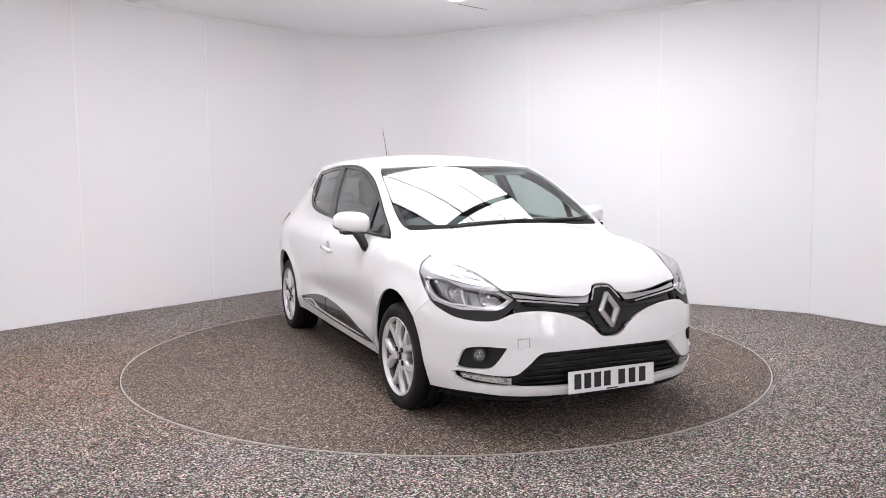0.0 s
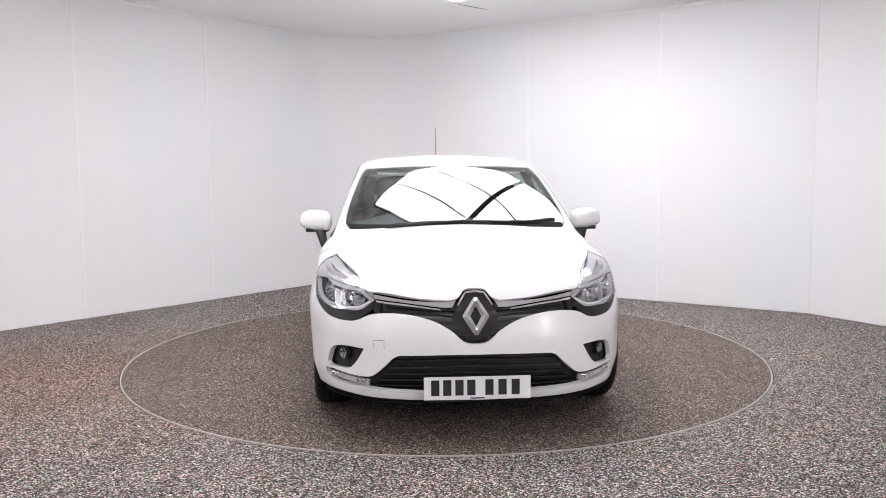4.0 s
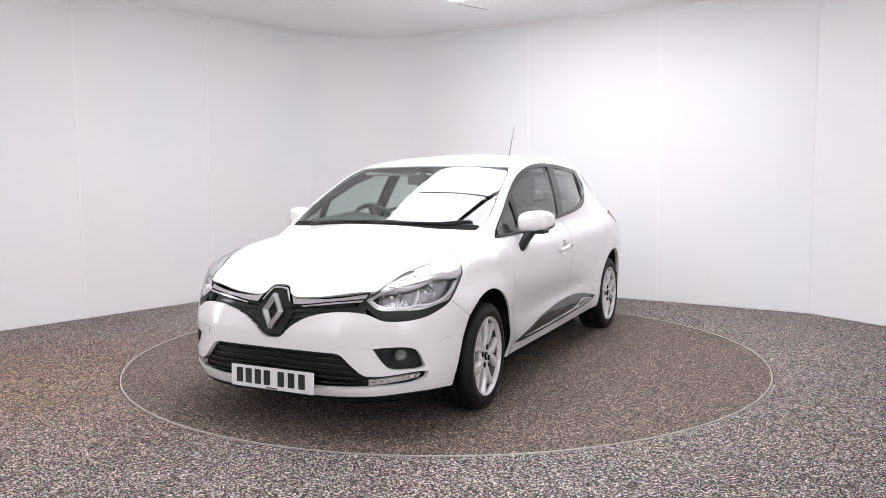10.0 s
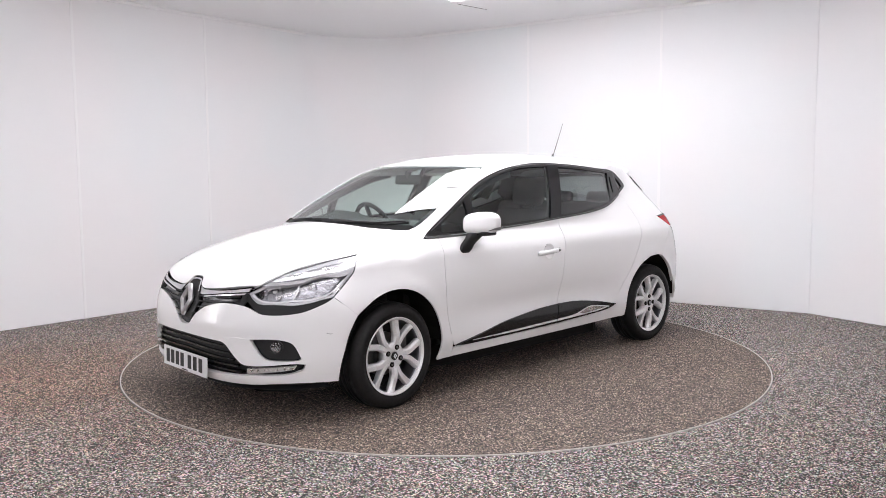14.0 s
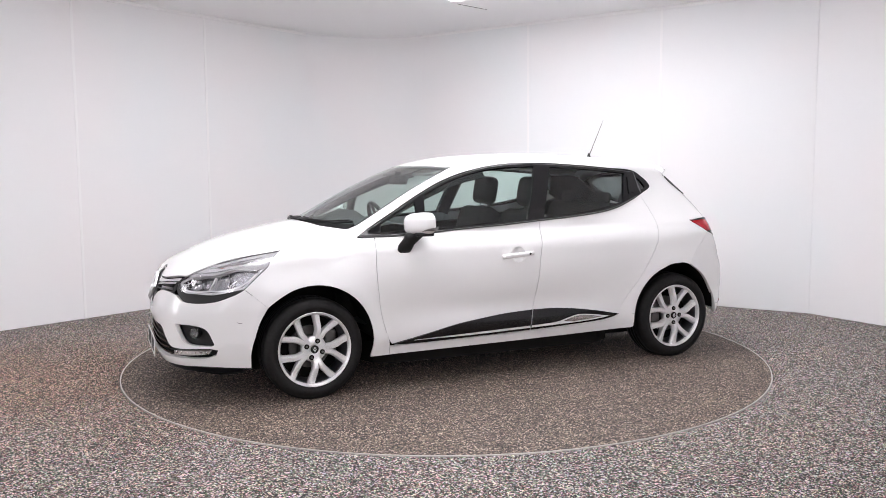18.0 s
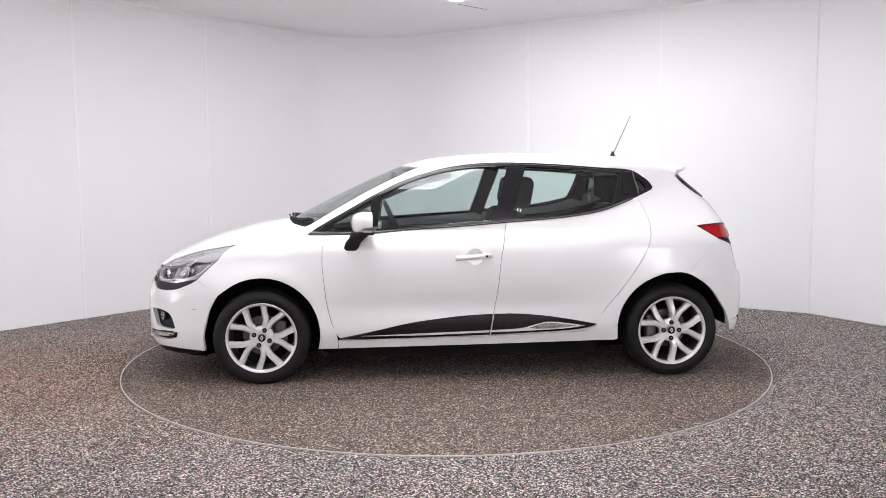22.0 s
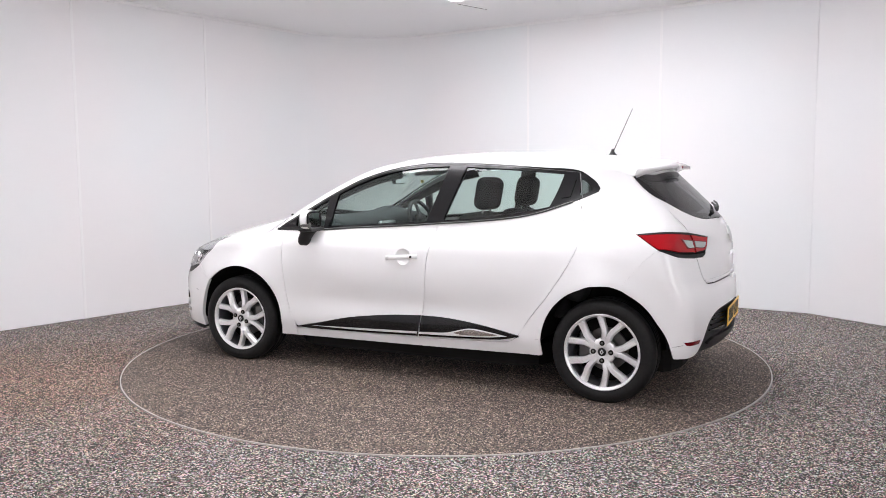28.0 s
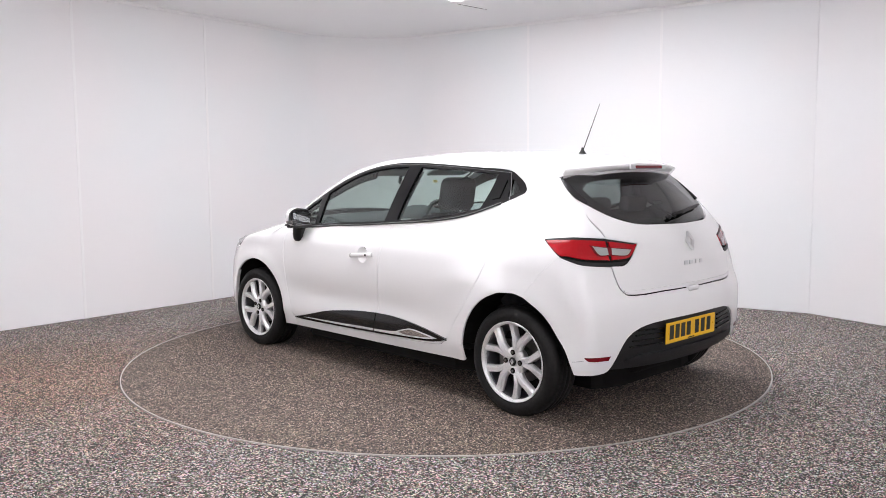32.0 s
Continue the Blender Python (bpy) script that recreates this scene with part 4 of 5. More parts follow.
def build_underside(car):
    # arch liners, sill undersides and floor pan, all dark
    for wx in (ARCH_X, -ARCH_X):
        for s in (1, -1):
            bm = bmesh.new()
            rows = []
            for y, r in ((0.86, 0.367), (0.50, 0.372), (0.50, 0.02)):
                row = []
                for a in range(2, 189, 11):
                    x, z = wx + r * math.cos(radians(a)), ARCH_Z + r * math.sin(radians(a))
                    row.append(bm.verts.new((x, s * min(y, float(side_y(np.array([x]), np.array([z]))[0]) - 0.012), z)))
                rows.append(row)
            for a, b in zip(rows, rows[1:]):
                for i in range(len(a) - 1):
                    bm.faces.new((a[i], a[i + 1], b[i + 1], b[i]))
            part("arch_liner", bm, DARK, car, "black wheel arch liner")
    outline = [(1.92, 0.40), (1.80, 0.55), (1.70, 0.58), (1.68, 0.50), (0.94, 0.50), (0.88, 0.64), (0.76, 0.71), (-0.74, 0.71), (-0.86, 0.64), (-0.92, 0.50), (-1.58, 0.50), (-1.62, 0.45), (-1.66, 0.3)]
    loop = outline + [(x, -y) for x, y in outline[::-1]]
    part("floor_pan", prism(loop, 0.130, 0.26), DARK, car, "black underbody")
    part("bulkhead", box(0.05, 1.3, 0.55, pose(1.05, 0, 0.60)), DARK, car)
    part("bonnet_lining", box(0.85, 1.1, 0.03, pose(1.48, 0, 0.72, 0, 9, 0)), DARK, car)
    part("radiator", box(0.04, 1.05, 0.50, pose(1.93, 0, 0.46)), DARK, car)
    part("exhaust_silencer", box(0.25, 0.55, 0.12, pose(-1.60, 0, 0.25), 0.05, 3), DARK, car)
    part("rear_cross_panel", box(0.03, 1.10, 0.36, pose(-1.70, 0, 0.51)), DARK, car)


def build_front(car, grille, fog):
    # lamps
    for mir in (False, True):
        s = -1 if mir else 1
        bowl = sheet("headlamp", LAMP_F, "front", LAMPBODY, car, "clear headlamp with chrome reflectors", out=-0.055, depth=-0.052, gap=0.002, mirror=mir)
        sheet("lens", LAMP_F, "front", LENS, bowl, "clear polycarbonate lens", out=0.0, depth=0.004, gap=0.0015, mirror=mir)
        core = tuple(np.mean(np.array(LAMP_F), axis=0))
        sheet("lamp_rim", LAMP_F, "front", BROW, bowl, "pale silver rim round the lamp", out=-0.014, depth=0.004, gap=-0.012, holes=[[mid(p, core, 0.05) for p in LAMP_F]], mirror=mir)
        top = [(1.952, 0.542, 0.727), (1.87, 0.61, 0.735), (1.80, 0.68, 0.745), (1.72, 0.735, 0.775), (1.62, 0.785, 0.770), (1.548, 0.785, 0.786), (1.472, 0.714, 0.861), (1.616, 0.665, 0.836), (1.80, 0.589, 0.789)]
        sheet("chrome_brow", top, "front", BROW, bowl, "pale silver upper reflector", out=-0.005, depth=0.03, gap=-0.004, mirror=mir)
        for line_pts, wide in ((LAMP_EDGE[:7], 0.010), ([LAMP_EDGE[-1], (1.53, 0.690, 0.856), (1.616, 0.662, 0.840), (1.80, 0.585, 0.793)], 0.005), (LAMP_EDGE[6:], 0.004)):
            sheet("lamp_edge", ribbon(line_pts, "front", wide, 0.6), "front", LAMPRIM, bowl, "thin dark edge of the lamp", out=-0.002, depth=0.008, step=0.012, gap=0.0, mirror=mir)
        for vane, wide, mt in (([(1.86, 0.60, 0.770), (1.74, 0.665, 0.790), (1.60, 0.735, 0.818)], 0.016, CHROME), ([(1.80, 0.615, 0.780), (1.68, 0.675, 0.808), (1.56, 0.72, 0.836)], 0.010, LAMPBODY), ([(1.93, 0.57, 0.742), (1.80, 0.66, 0.757), (1.66, 0.745, 0.790)], 0.008, LAMPBODY)):
            sheet("brow_vane", ribbon(vane, "front", wide, 0.3), "front", mt, bowl, out=-0.003, depth=0.006, step=0.012, mirror=mir)
        sheet("indicator_bulb", ribbon([(1.765, 0.650, 0.782), (1.735, 0.665, 0.789)], "front", 0.010, 0.7), "front", AMBER, bowl, "dull amber indicator bulb", out=-0.0035, depth=0.004, step=0.01, gap=0.0, mirror=mir)
        guide = [(2.000, 0.515, 0.683), (1.985, 0.575, 0.652), (1.925, 0.652, 0.645), (1.875, 0.697, 0.652), (1.855, 0.705, 0.69), (1.835, 0.70, 0.728)]
        guide2 = [(1.875, 0.697, 0.652), (1.80, 0.745, 0.655), (1.715, 0.79, 0.678), (1.665, 0.797, 0.705), (1.605, 0.793, 0.752)]
        for g in (guide, guide2):
            sheet("light_guide", ribbon(g, "front", 0.012), "front", CLEAR, bowl, "pale light guide strip", out=-0.010, depth=0.02, step=0.012, mirror=mir)
        for c, r in (((1.940, 0.597, 0.690), 0.056), ((1.80, 0.715, 0.705), 0.052)):
            cup = lathe([(r, 0.0), (r * 0.93, -0.012), (r * 0.8, -0.026), (r * 0.5, -0.042), (r * 0.2, -0.048), (0.0, -0.048)], 14, "Z")
            bmesh.ops.delete(cup, geom=[f for f in cup.faces if len(f.verts) > 8], context="FACES")
            at = Matrix.Translation((c[0] - 0.022, c[1] - 0.012, c[2])) @ Vector((0.9, 0.42, 0.05)).to_track_quat("Z", "Y").to_matrix().to_4x4()
            bm = moved(cup, at)
            bulb = moved(lathe([(0.0, -0.04), (0.008, -0.04), (0.009, -0.012), (0.004, -0.006), (0.0, -0.005)], 12, "Z"), at)
            if mir:
                mirrored(bm), mirrored(bulb)
            part("reflector", bm, CHROME, bowl, "chrome reflector bowl")
            part("bulb", bulb, CLEAR, bowl, smooth=True)
        under = [*LAMP_F[0:6], *BEZEL[::-1][1:], (2.046, 0.472, 0.620), (2.030, 0.466, 0.690)]
        sheet("headlamp_surround", under, "front", PLASTIC, car, "black plastic strip under the headlamp", out=-0.006, depth=0.02, gap=-0.002, mirror=mir)
        # fog lamp pocket
        pocket = sheet("fog_lamp_pocket", fog, "front", PLASTIC, car, "black fog lamp housing", out=-0.035, depth=-0.034, gap=-0.002, mirror=mir)
        at = frame_at((1.952, 0.655, 0.412)) @ pose(0, 0, 0.006)
        at = at @ Matrix.Scale(0.80, 4)
        fl = [moved(lathe([(0.0, -0.03), (0.043, -0.03), (0.045, -0.012), (0.041, -0.008), (0.038, -0.012)], 32, "Z", caps=False), at), moved(lathe([(0.0, -0.006), (0.016, -0.0065), (0.030, -0.009), (0.038, -0.013)], 32, "Z", caps=False), at),
              moved(lathe([(0.036, -0.014), (0.028, -0.022), (0.012, -0.028), (0.0, -0.028)], 32, "Z", caps=False), at)]
        for bm, nm, mt, lb in zip(fl, ("fog_lamp_ring", "fog_lamp_lens", "fog_lamp_reflector"), (PLASTIC, LENS, FOGBOWL), ("black ring", "clear lens", "chrome reflector")):
            part(nm, mirrored(bm) if mir else bm, mt, pocket, lb, smooth=True)
        drl = [(2.054, 0.527, 0.297), (1.96, 0.655, 0.308), (1.872, 0.725, 0.313), (1.882, 0.716, 0.292), (1.96, 0.645, 0.279), (2.05, 0.524, 0.266)]
        sheet("daytime_lamp", drl, "front", DAYLAMP, car, "clear ribbed daytime running lamp", out=-0.004, depth=0.02, mirror=mir)
        for k in range(7):
            f = 0.10 + 0.13 * k
            a = np.array(drl[0]) * (1 - f) + np.array(drl[2]) * f
            part("led", box(0.020, 0.020, 0.016, Matrix.Translation((a[0] - 0.004, s * a[1], 0.289 + 0.014 * f)), 0.003), CHROME, car, "small silver diode cup")
    both("bumper_seam", ribbon([(-1.690, 0.822, 0.352), (-1.715, 0.806, 0.355), (-1.745, 0.793, 0.360)], "back", 0.0022, 0.6), "back", BEAD, car, "thin seam beside the bumper reflector", out=0.0005, depth=0.002, gap=0, step=0.006)
    both("bumper_crease", ribbon([(2.103, 0.390, 0.446), (2.076, 0.473, 0.454), (2.044, 0.540, 0.453)], "front", 0.008, 0.3), "front", PAINT, car, "soft crease in the bumper", out=0.0025, depth=0.004, gap=0)
    sheet("scuff", ribbon([(1.734, 0.796, 0.478), (1.713, 0.803, 0.472), (1.700, 0.807, 0.474)], "front", 0.003, 0.3), "front", BEAD, car, "small grey scuff on the bumper", out=0.0006, depth=0.002, gap=0, step=0.006)
    # upper grille
    half_top = [(2.034, 0.0, 0.733), (2.040, 0.05, 0.727), (2.066, 0.082, 0.694), (2.076, 0.138, 0.678), (2.052, 0.315, 0.692), (1.985, 0.50, 0.717), (2.012, 0.490, 0.690)]
    half_low = [(2.035, 0.505, 0.622), (2.075, 0.355, 0.628), (2.105, 0.215, 0.598), (2.122, 0.12, 0.548), (2.13, 0.055, 0.491), (2.13, 0.0, 0.482)]
    loop = [*half_top, *half_low, *flipped(half_low[:-1]), *flipped(half_top[1:])]
    top = sheet("upper_grille", loop, "front", BLACK, car, "gloss black slatted grille", out=-0.022, depth=-0.018, gap=-0.003)
    for z0, z1, y1 in ((0.640, 0.668, 0.47), (0.612, 0.640, 0.42), (0.580, 0.600, 0.26), (0.548, 0.556, 0.16), (0.518, 0.522, 0.10)):
        pts = [(2.10, y1 * (i / 8), z0 + (z1 - z0) * (i / 8)) for i in range(9)]
        both("slat", ribbon(pts, "front", 0.009, 0.7), "front", PLASTIC, top, out=-0.006, depth=0.018, step=0.02)
    both("chrome_band", [(2.060, 0.088, 0.692), (2.072, 0.140, 0.683), (2.050, 0.315, 0.690), (1.990, 0.496, 0.714), (2.002, 0.492, 0.692), (2.062, 0.315, 0.673), (2.086, 0.165, 0.655), (2.088, 0.112, 0.654)], "front", BAND, top, "dark-edged chrome band", out=-0.002, depth=0.02)
    both("chrome_strip", [(2.088, 0.170, 0.650), (2.066, 0.316, 0.669), (2.006, 0.480, 0.686), (2.014, 0.478, 0.674), (2.076, 0.316, 0.658), (2.094, 0.170, 0.640)], "front", BAND, top, "thin chrome strip", out=0.003, depth=0.02)
    sheet("badge_surround", [(2.034, 0.0, 0.730), (2.040, 0.048, 0.724), (2.085, 0.092, 0.655), (2.106, 0.118, 0.618), (2.126, 0.074, 0.538), (2.13, 0.045, 0.497), (2.13, -0.045, 0.497), (2.126, -0.074, 0.538), (2.106, -0.118, 0.618), (2.085, -0.092, 0.655), (2.040, -0.048, 0.724)],
          "front", PLASTIC, top, "black badge surround", out=-0.010, depth=0.012)
    rim = [(2.036, 0.0, 0.728), (2.042, 0.046, 0.722), (2.082, 0.086, 0.664)]
    both("surround_chrome", ribbon(rim, "front", 0.010), "front", CHROME, top, out=-0.002, depth=0.012)
    at = frame_at((2.101, 0.0, 0.612))
    part("badge", moved(diamond(0.064, 0.091, 0.027, 0.050, 0.022), at @ pose(0, 0, 0.004)), SATIN, car, "satin chrome diamond badge", smooth=False)
    # lower grille
    low = sheet("lower_grille", [*grille, *flipped(grille[1:-1])], "front", PLASTIC, car, "black slatted lower grille", out=-0.045, depth=-0.042, gap=-0.003)
    for z0, z1, y1 in ((0.405, 0.398, 0.40), (0.375, 0.366, 0.43), (0.345, 0.334, 0.46), (0.312, 0.302, 0.49), (0.280, 0.272, 0.52)):
        pts = [(2.12, y1 * (i / 8 * 2 - 1), z0 + (z1 - z0) * abs(i / 8 * 2 - 1)) for i in range(9)]
        sheet("slat", ribbon(pts, "front", 0.013), "front", BLACK, low, out=-0.012, depth=0.022, step=0.03)
    lip = [(1.70, 0.785, 0.206), (1.907, 0.676, 0.216), (2.018, 0.538, 0.206), (2.092, 0.25, 0.198), (2.096, 0.0, 0.194)]
    lip2 = [(2.05, 0.0, 0.165), (2.04, 0.25, 0.167), (1.98, 0.52, 0.172), (1.88, 0.645, 0.178), (1.70, 0.77, 0.180)]
    sheet("front_lip", [*lip, *lip2, *flipped(lip2[1:]), *flipped(lip[:-1])], "front", PLASTIC, car, "black lower lip of the bumper", out=-0.004, depth=0.05)
    plate(car, Matrix.Translation((2.137, 0.004, 0.268)) @ Matrix.Rotation(math.pi / 2, 4, "Z") @ Matrix.Rotation(math.pi / 2 - 0.03, 4, "X"), PLATE_W, "white front number plate with plain black bars")
    cover = [(2.086, -0.443, 0.501), (2.065, -0.500, 0.499), (2.065, -0.500, 0.448), (2.086, -0.443, 0.449)]
    centre = tuple(np.mean(np.array(cover), axis=0))
    lid = sheet("tow_eye_cover", cover, "front", PAINT, car, "small square cover in the bumper", out=0.0012, depth=0.004, gap=0.003, step=0.012)
    sheet("cover_gap", cover, "front", BEAD, lid, "thin grey gap round the cover", out=0.0006, depth=0.003, gap=0.0005, step=0.012, holes=[[mid(p, centre, 0.16) for p in cover]])


def rounded_slab(w, h, thick, m):
    """A flat plate with well rounded corners, facing local x."""
    bm = bmesh.new()
    ring = []
    for i in range(32):
        c, s = math.cos(2 * math.pi * i / 32), math.sin(2 * math.pi * i / 32)
        ring.append((math.copysign(abs(c) ** 0.5, c) * w / 2, math.copysign(abs(s) ** 0.5, s) * h / 2))
    a = [bm.verts.new((-thick / 2, y, z)) for y, z in ring]
    b = [bm.verts.new((thick / 2, y, z)) for y, z in ring]
    bm.faces.new(a)
    bm.faces.new(b[::-1])
    for i in range(32):
        bm.faces.new((a[i], b[i], b[(i + 1) % 32], a[(i + 1) % 32]))
    bmesh.ops.recalc_face_normals(bm, faces=bm.faces)
    return moved(bm, m)


def mirror_point(x, y, z):
    """A point of the mirror housing, from one on the unit ball."""
    x, y, z = (math.copysign(abs(c) ** 0.62, c) for c in (x, y, z))
    fore = 0.072 if x > 0 else 0.080
    return Vector((0.648 + fore * x * (1 - (0.42 if x > 0 else 0.12) * max(y, 0)) - 0.028 * y, 0.892 + 0.104 * y, 1.004 + 0.069 * z * (1 - 0.26 * max(y, 0) ** 2) * (1 - 0.10 * max(x, 0)) + 0.006 * y))


def build_side_fittings(car):
    front = [(0.815, 0.278), (0.60, 0.323), (0.392, 0.368), (0.20, 0.394), (0.037, 0.411), (-0.148, 0.420), (-0.128, 0.289), (0.3, 0.279), (0.70, 0.272)]
    rear = [(-0.156, 0.420), (-0.30, 0.419), (-0.458, 0.406), (-0.64, 0.380), (-0.815, 0.346), (-0.77, 0.330), (-0.67, 0.313), (-0.40, 0.299), (-0.135, 0.289)]
    both("door_moulding", front, "side", BLACK, car, "gloss black lower door moulding", out=0.012, depth=0.014, gap=0.001)
    both("door_moulding", rear, "side", BLACK, car, "gloss black lower door moulding", out=0.012, depth=0.014, gap=0.001)
    both("moulding_strip", [(0.68, 0.294), (0.30, 0.306), (-0.126, 0.318), (-0.124, 0.306), (0.30, 0.295)], "side", STRIPE, car, "bright strip in the door moulding", out=0.0155, depth=0.006, gap=0.0)
    arrow = [(-0.14, 0.318), (-0.33, 0.328), (-0.43, 0.352), (-0.50, 0.365), (-0.64, 0.352), (-0.735, 0.338), (-0.60, 0.322), (-0.36, 0.312), (-0.138, 0.306)]
    inside = [(-0.375, 0.329), (-0.445, 0.349), (-0.502, 0.3585), (-0.63, 0.3465), (-0.685, 0.338), (-0.60, 0.3295), (-0.44, 0.322)]
    both("moulding_strip", arrow, "side", STRIPE, car, "bright arrow-shaped strip in the door moulding", out=0.0155, depth=0.006, gap=0.0, step=0.012, holes=[inside])
    both("arrow_inlay", inside, "side", BAND, car, "polished inlay within the arrow-shaped strip", out=0.0140, depth=0.004, gap=0.0005, step=0.012)
    belt = [p for p in BELT if p[0] > -1.2]
    bead = [tuple(v) for v in full([(x, z + 0.002) for x, z in belt[1:]])]
    # paler lines that paint the sheen along the gloss black seals
    both("seal_sheen", ribbon(bead, "side", 0.0028), "side", BEAD, car, "thin grey line painting the sheen of the window seal", out=0.0075, depth=0.005, gap=0)
    both("seal_sheen", ribbon([(x, z - 0.011) for x, z in FRAME_TOP[1:]], "side", 0.0018), "side", BEAD, car, "thin grey line painting the sheen of the window seal", out=0.0035, depth=0.003, gap=0)
    both("door_edge", ribbon([(-1.132, 1.152), (-1.115, 1.238), (-1.099, 1.308)], "side", 0.0035), "side", BEAD, car, "thin grey gap between door frame and quarter window", out=0.0035, depth=0.003, gap=0)
    both("belt_strip", ribbon([(1.0, 0.930), *belt[1:]], "side", 0.012), "side", PLASTIC, car, "black rubber window seal", out=0.006, depth=0.01, gap=0)
    for s in (1, -1):
        dish = lathe([(0.0, -0.026), (0.024, -0.023), (0.042, -0.012), (0.050, -0.001), (0.052, 0.0012), (0.0535, 0.0005)], 32, "Y")
        bmesh.ops.delete(dish, geom=[f for f in dish.faces if len(f.verts) > 8], context="FACES")
        at = Matrix.Translation((-0.035, float(side_y(np.array([-0.035]), np.array([0.785]))[0]) + 0.0005, 0.785))
        m = moved(dish, at)
        part("handle_dish", m if s > 0 else mirrored(m), PAINT, car, "white recess behind the door handle", smooth=True)
        pts = [(0.082, 0.868, 0.775), (0.05, 0.884, 0.779), (-0.02, 0.890, 0.784), (-0.09, 0.888, 0.789), (-0.138, 0.872, 0.792)]
        bm = tube([(x, y - 0.012, z) for x, y, z in pts], 0.0150, 12)
        bmesh.ops.scale(bm, vec=(1, 0.75, 1.0), verts=bm.verts, space=Matrix.Translation((0, -0.87, 0)))
        grip = part("door_handle", bm if s > 0 else mirrored(bm), PAINT, car, "white pull handle", smooth=True)
        b2 = moved(lathe([(0.0, 0.0), (0.008, 0.0), (0.007, 0.003), (0.0, 0.003)], 12, "Y"), Matrix.Translation((-0.105, 0.8875, 0.790)))
        part("lock", b2 if s > 0 else mirrored(b2), PLASTIC, grip)
        # hidden rear handle in the window corner
        hs = [(-1.03, 1.272), (-1.085, 1.262), (-1.062, 1.16), (-1.012, 1.152)]
        sheet("rear_door_handle", hs, "side", BLACK, car, "black handle in the window corner", out=0.008, depth=0.012, step=0.012, mirror=s < 0)
        # mirror
        mount = new("door_mirror")
        mount.parent = car
        tagged(mount, "white door mirror on a black foot")
        bm = bmesh.new()
        bmesh.ops.create_uvsphere(bm, u_segments=40, v_segments=24, radius=1.0)
        for v in bm.verts:
            v.co = mirror_point(*v.co)
        bmesh.ops.bisect_plane(bm, geom=bm.verts[:] + bm.edges[:] + bm.faces[:], plane_co=(0.606, 0.886, 0), plane_no=(-1, -0.08, 0), clear_outer=True)
        part("housing", bm if s > 0 else mirrored(bm), PAINT, mount, smooth=True)
        turn = Matrix.Translation((0.612, 0.886, 1.004)) @ Matrix.Rotation(radians(4.6), 4, "Z")
        bm = rounded_slab(0.172, 0.116, 0.010, turn)
        part("mirror_surround", bm if s > 0 else mirrored(bm), PLASTIC, mount, "black surround")
        bm = rounded_slab(0.150, 0.096, 0.004, turn @ pose(-0.0055, 0, 0))
        part("mirror_glass", bm if s > 0 else mirrored(bm), MIRROR, mount, "mirror glass")
        bm = bmesh.new()
        rows = []
        for i in range(13):
            a = radians(38 + 88 * i / 12)
            low, high = -0.66, -0.62 + 0.46 * (i / 12) ** 0.8
            row = []
            for k in range(4):
                el = math.asin(low + (high - low) * k / 3)
                p = mirror_point(math.cos(a) * math.cos(el), math.sin(a) * math.cos(el), math.sin(el))
                row.append(bm.verts.new(Vector((0.648, 0.892, 1.004)) + (p - Vector((0.648, 0.892, 1.004))) * 1.03))
            rows.append(row)
        for r0, r1 in zip(rows, rows[1:]):
            for k in range(3):
                bm.faces.new((r0[k], r1[k], r1[k + 1], r0[k + 1]))
        bmesh.ops.solidify(bm, geom=bm.faces[:], thickness=0.002)
        bmesh.ops.recalc_face_normals(bm, faces=bm.faces)
        part("indicator", bm if s > 0 else mirrored(bm), INDICATOR, mount, "clear indicator lens", smooth=True)
        bm = bmesh.new()
        rows = []
        for x0, x1, y, z, thick in ((0.600, 0.735, 0.862, 0.948, 0.036), (0.640, 0.745, 0.852, 0.915, 0.031), (0.676, 0.772, 0.840, 0.880, 0.027), (0.690, 0.780, 0.832, 0.848, 0.023), (0.700, 0.770, 0.826, 0.830, 0.017)):
            rows.append([bm.verts.new((x0 + (x1 - x0) * (0.5 - 0.5 * math.cos(math.pi * k / 6)), y + sg * thick * (0.35 + 0.65 * math.sin(math.pi * k / 6)), z)) for sg, ks in ((1, range(7)), (-1, range(6, -1, -1))) for k in ks])
        for r0, r1 in zip(rows, rows[1:]):
            for k in range(14):
                bm.faces.new((r0[k], r0[(k + 1) % 14], r1[(k + 1) % 14], r1[k]))
        bm.faces.new(rows[0])
        bm.faces.new(rows[-1][::-1])
        bmesh.ops.recalc_face_normals(bm, faces=bm.faces)
        under = box(0.110, 0.150, 0.024, Matrix.Translation((0.642, 0.880, 0.944)), 0.0110, 3)
        part("mirror_base", under if s > 0 else mirrored(under), PLASTIC, mount, "black lower cap")
        part("foot", bm if s > 0 else mirrored(bm), PLASTIC, mount, "black foot", smooth=True)


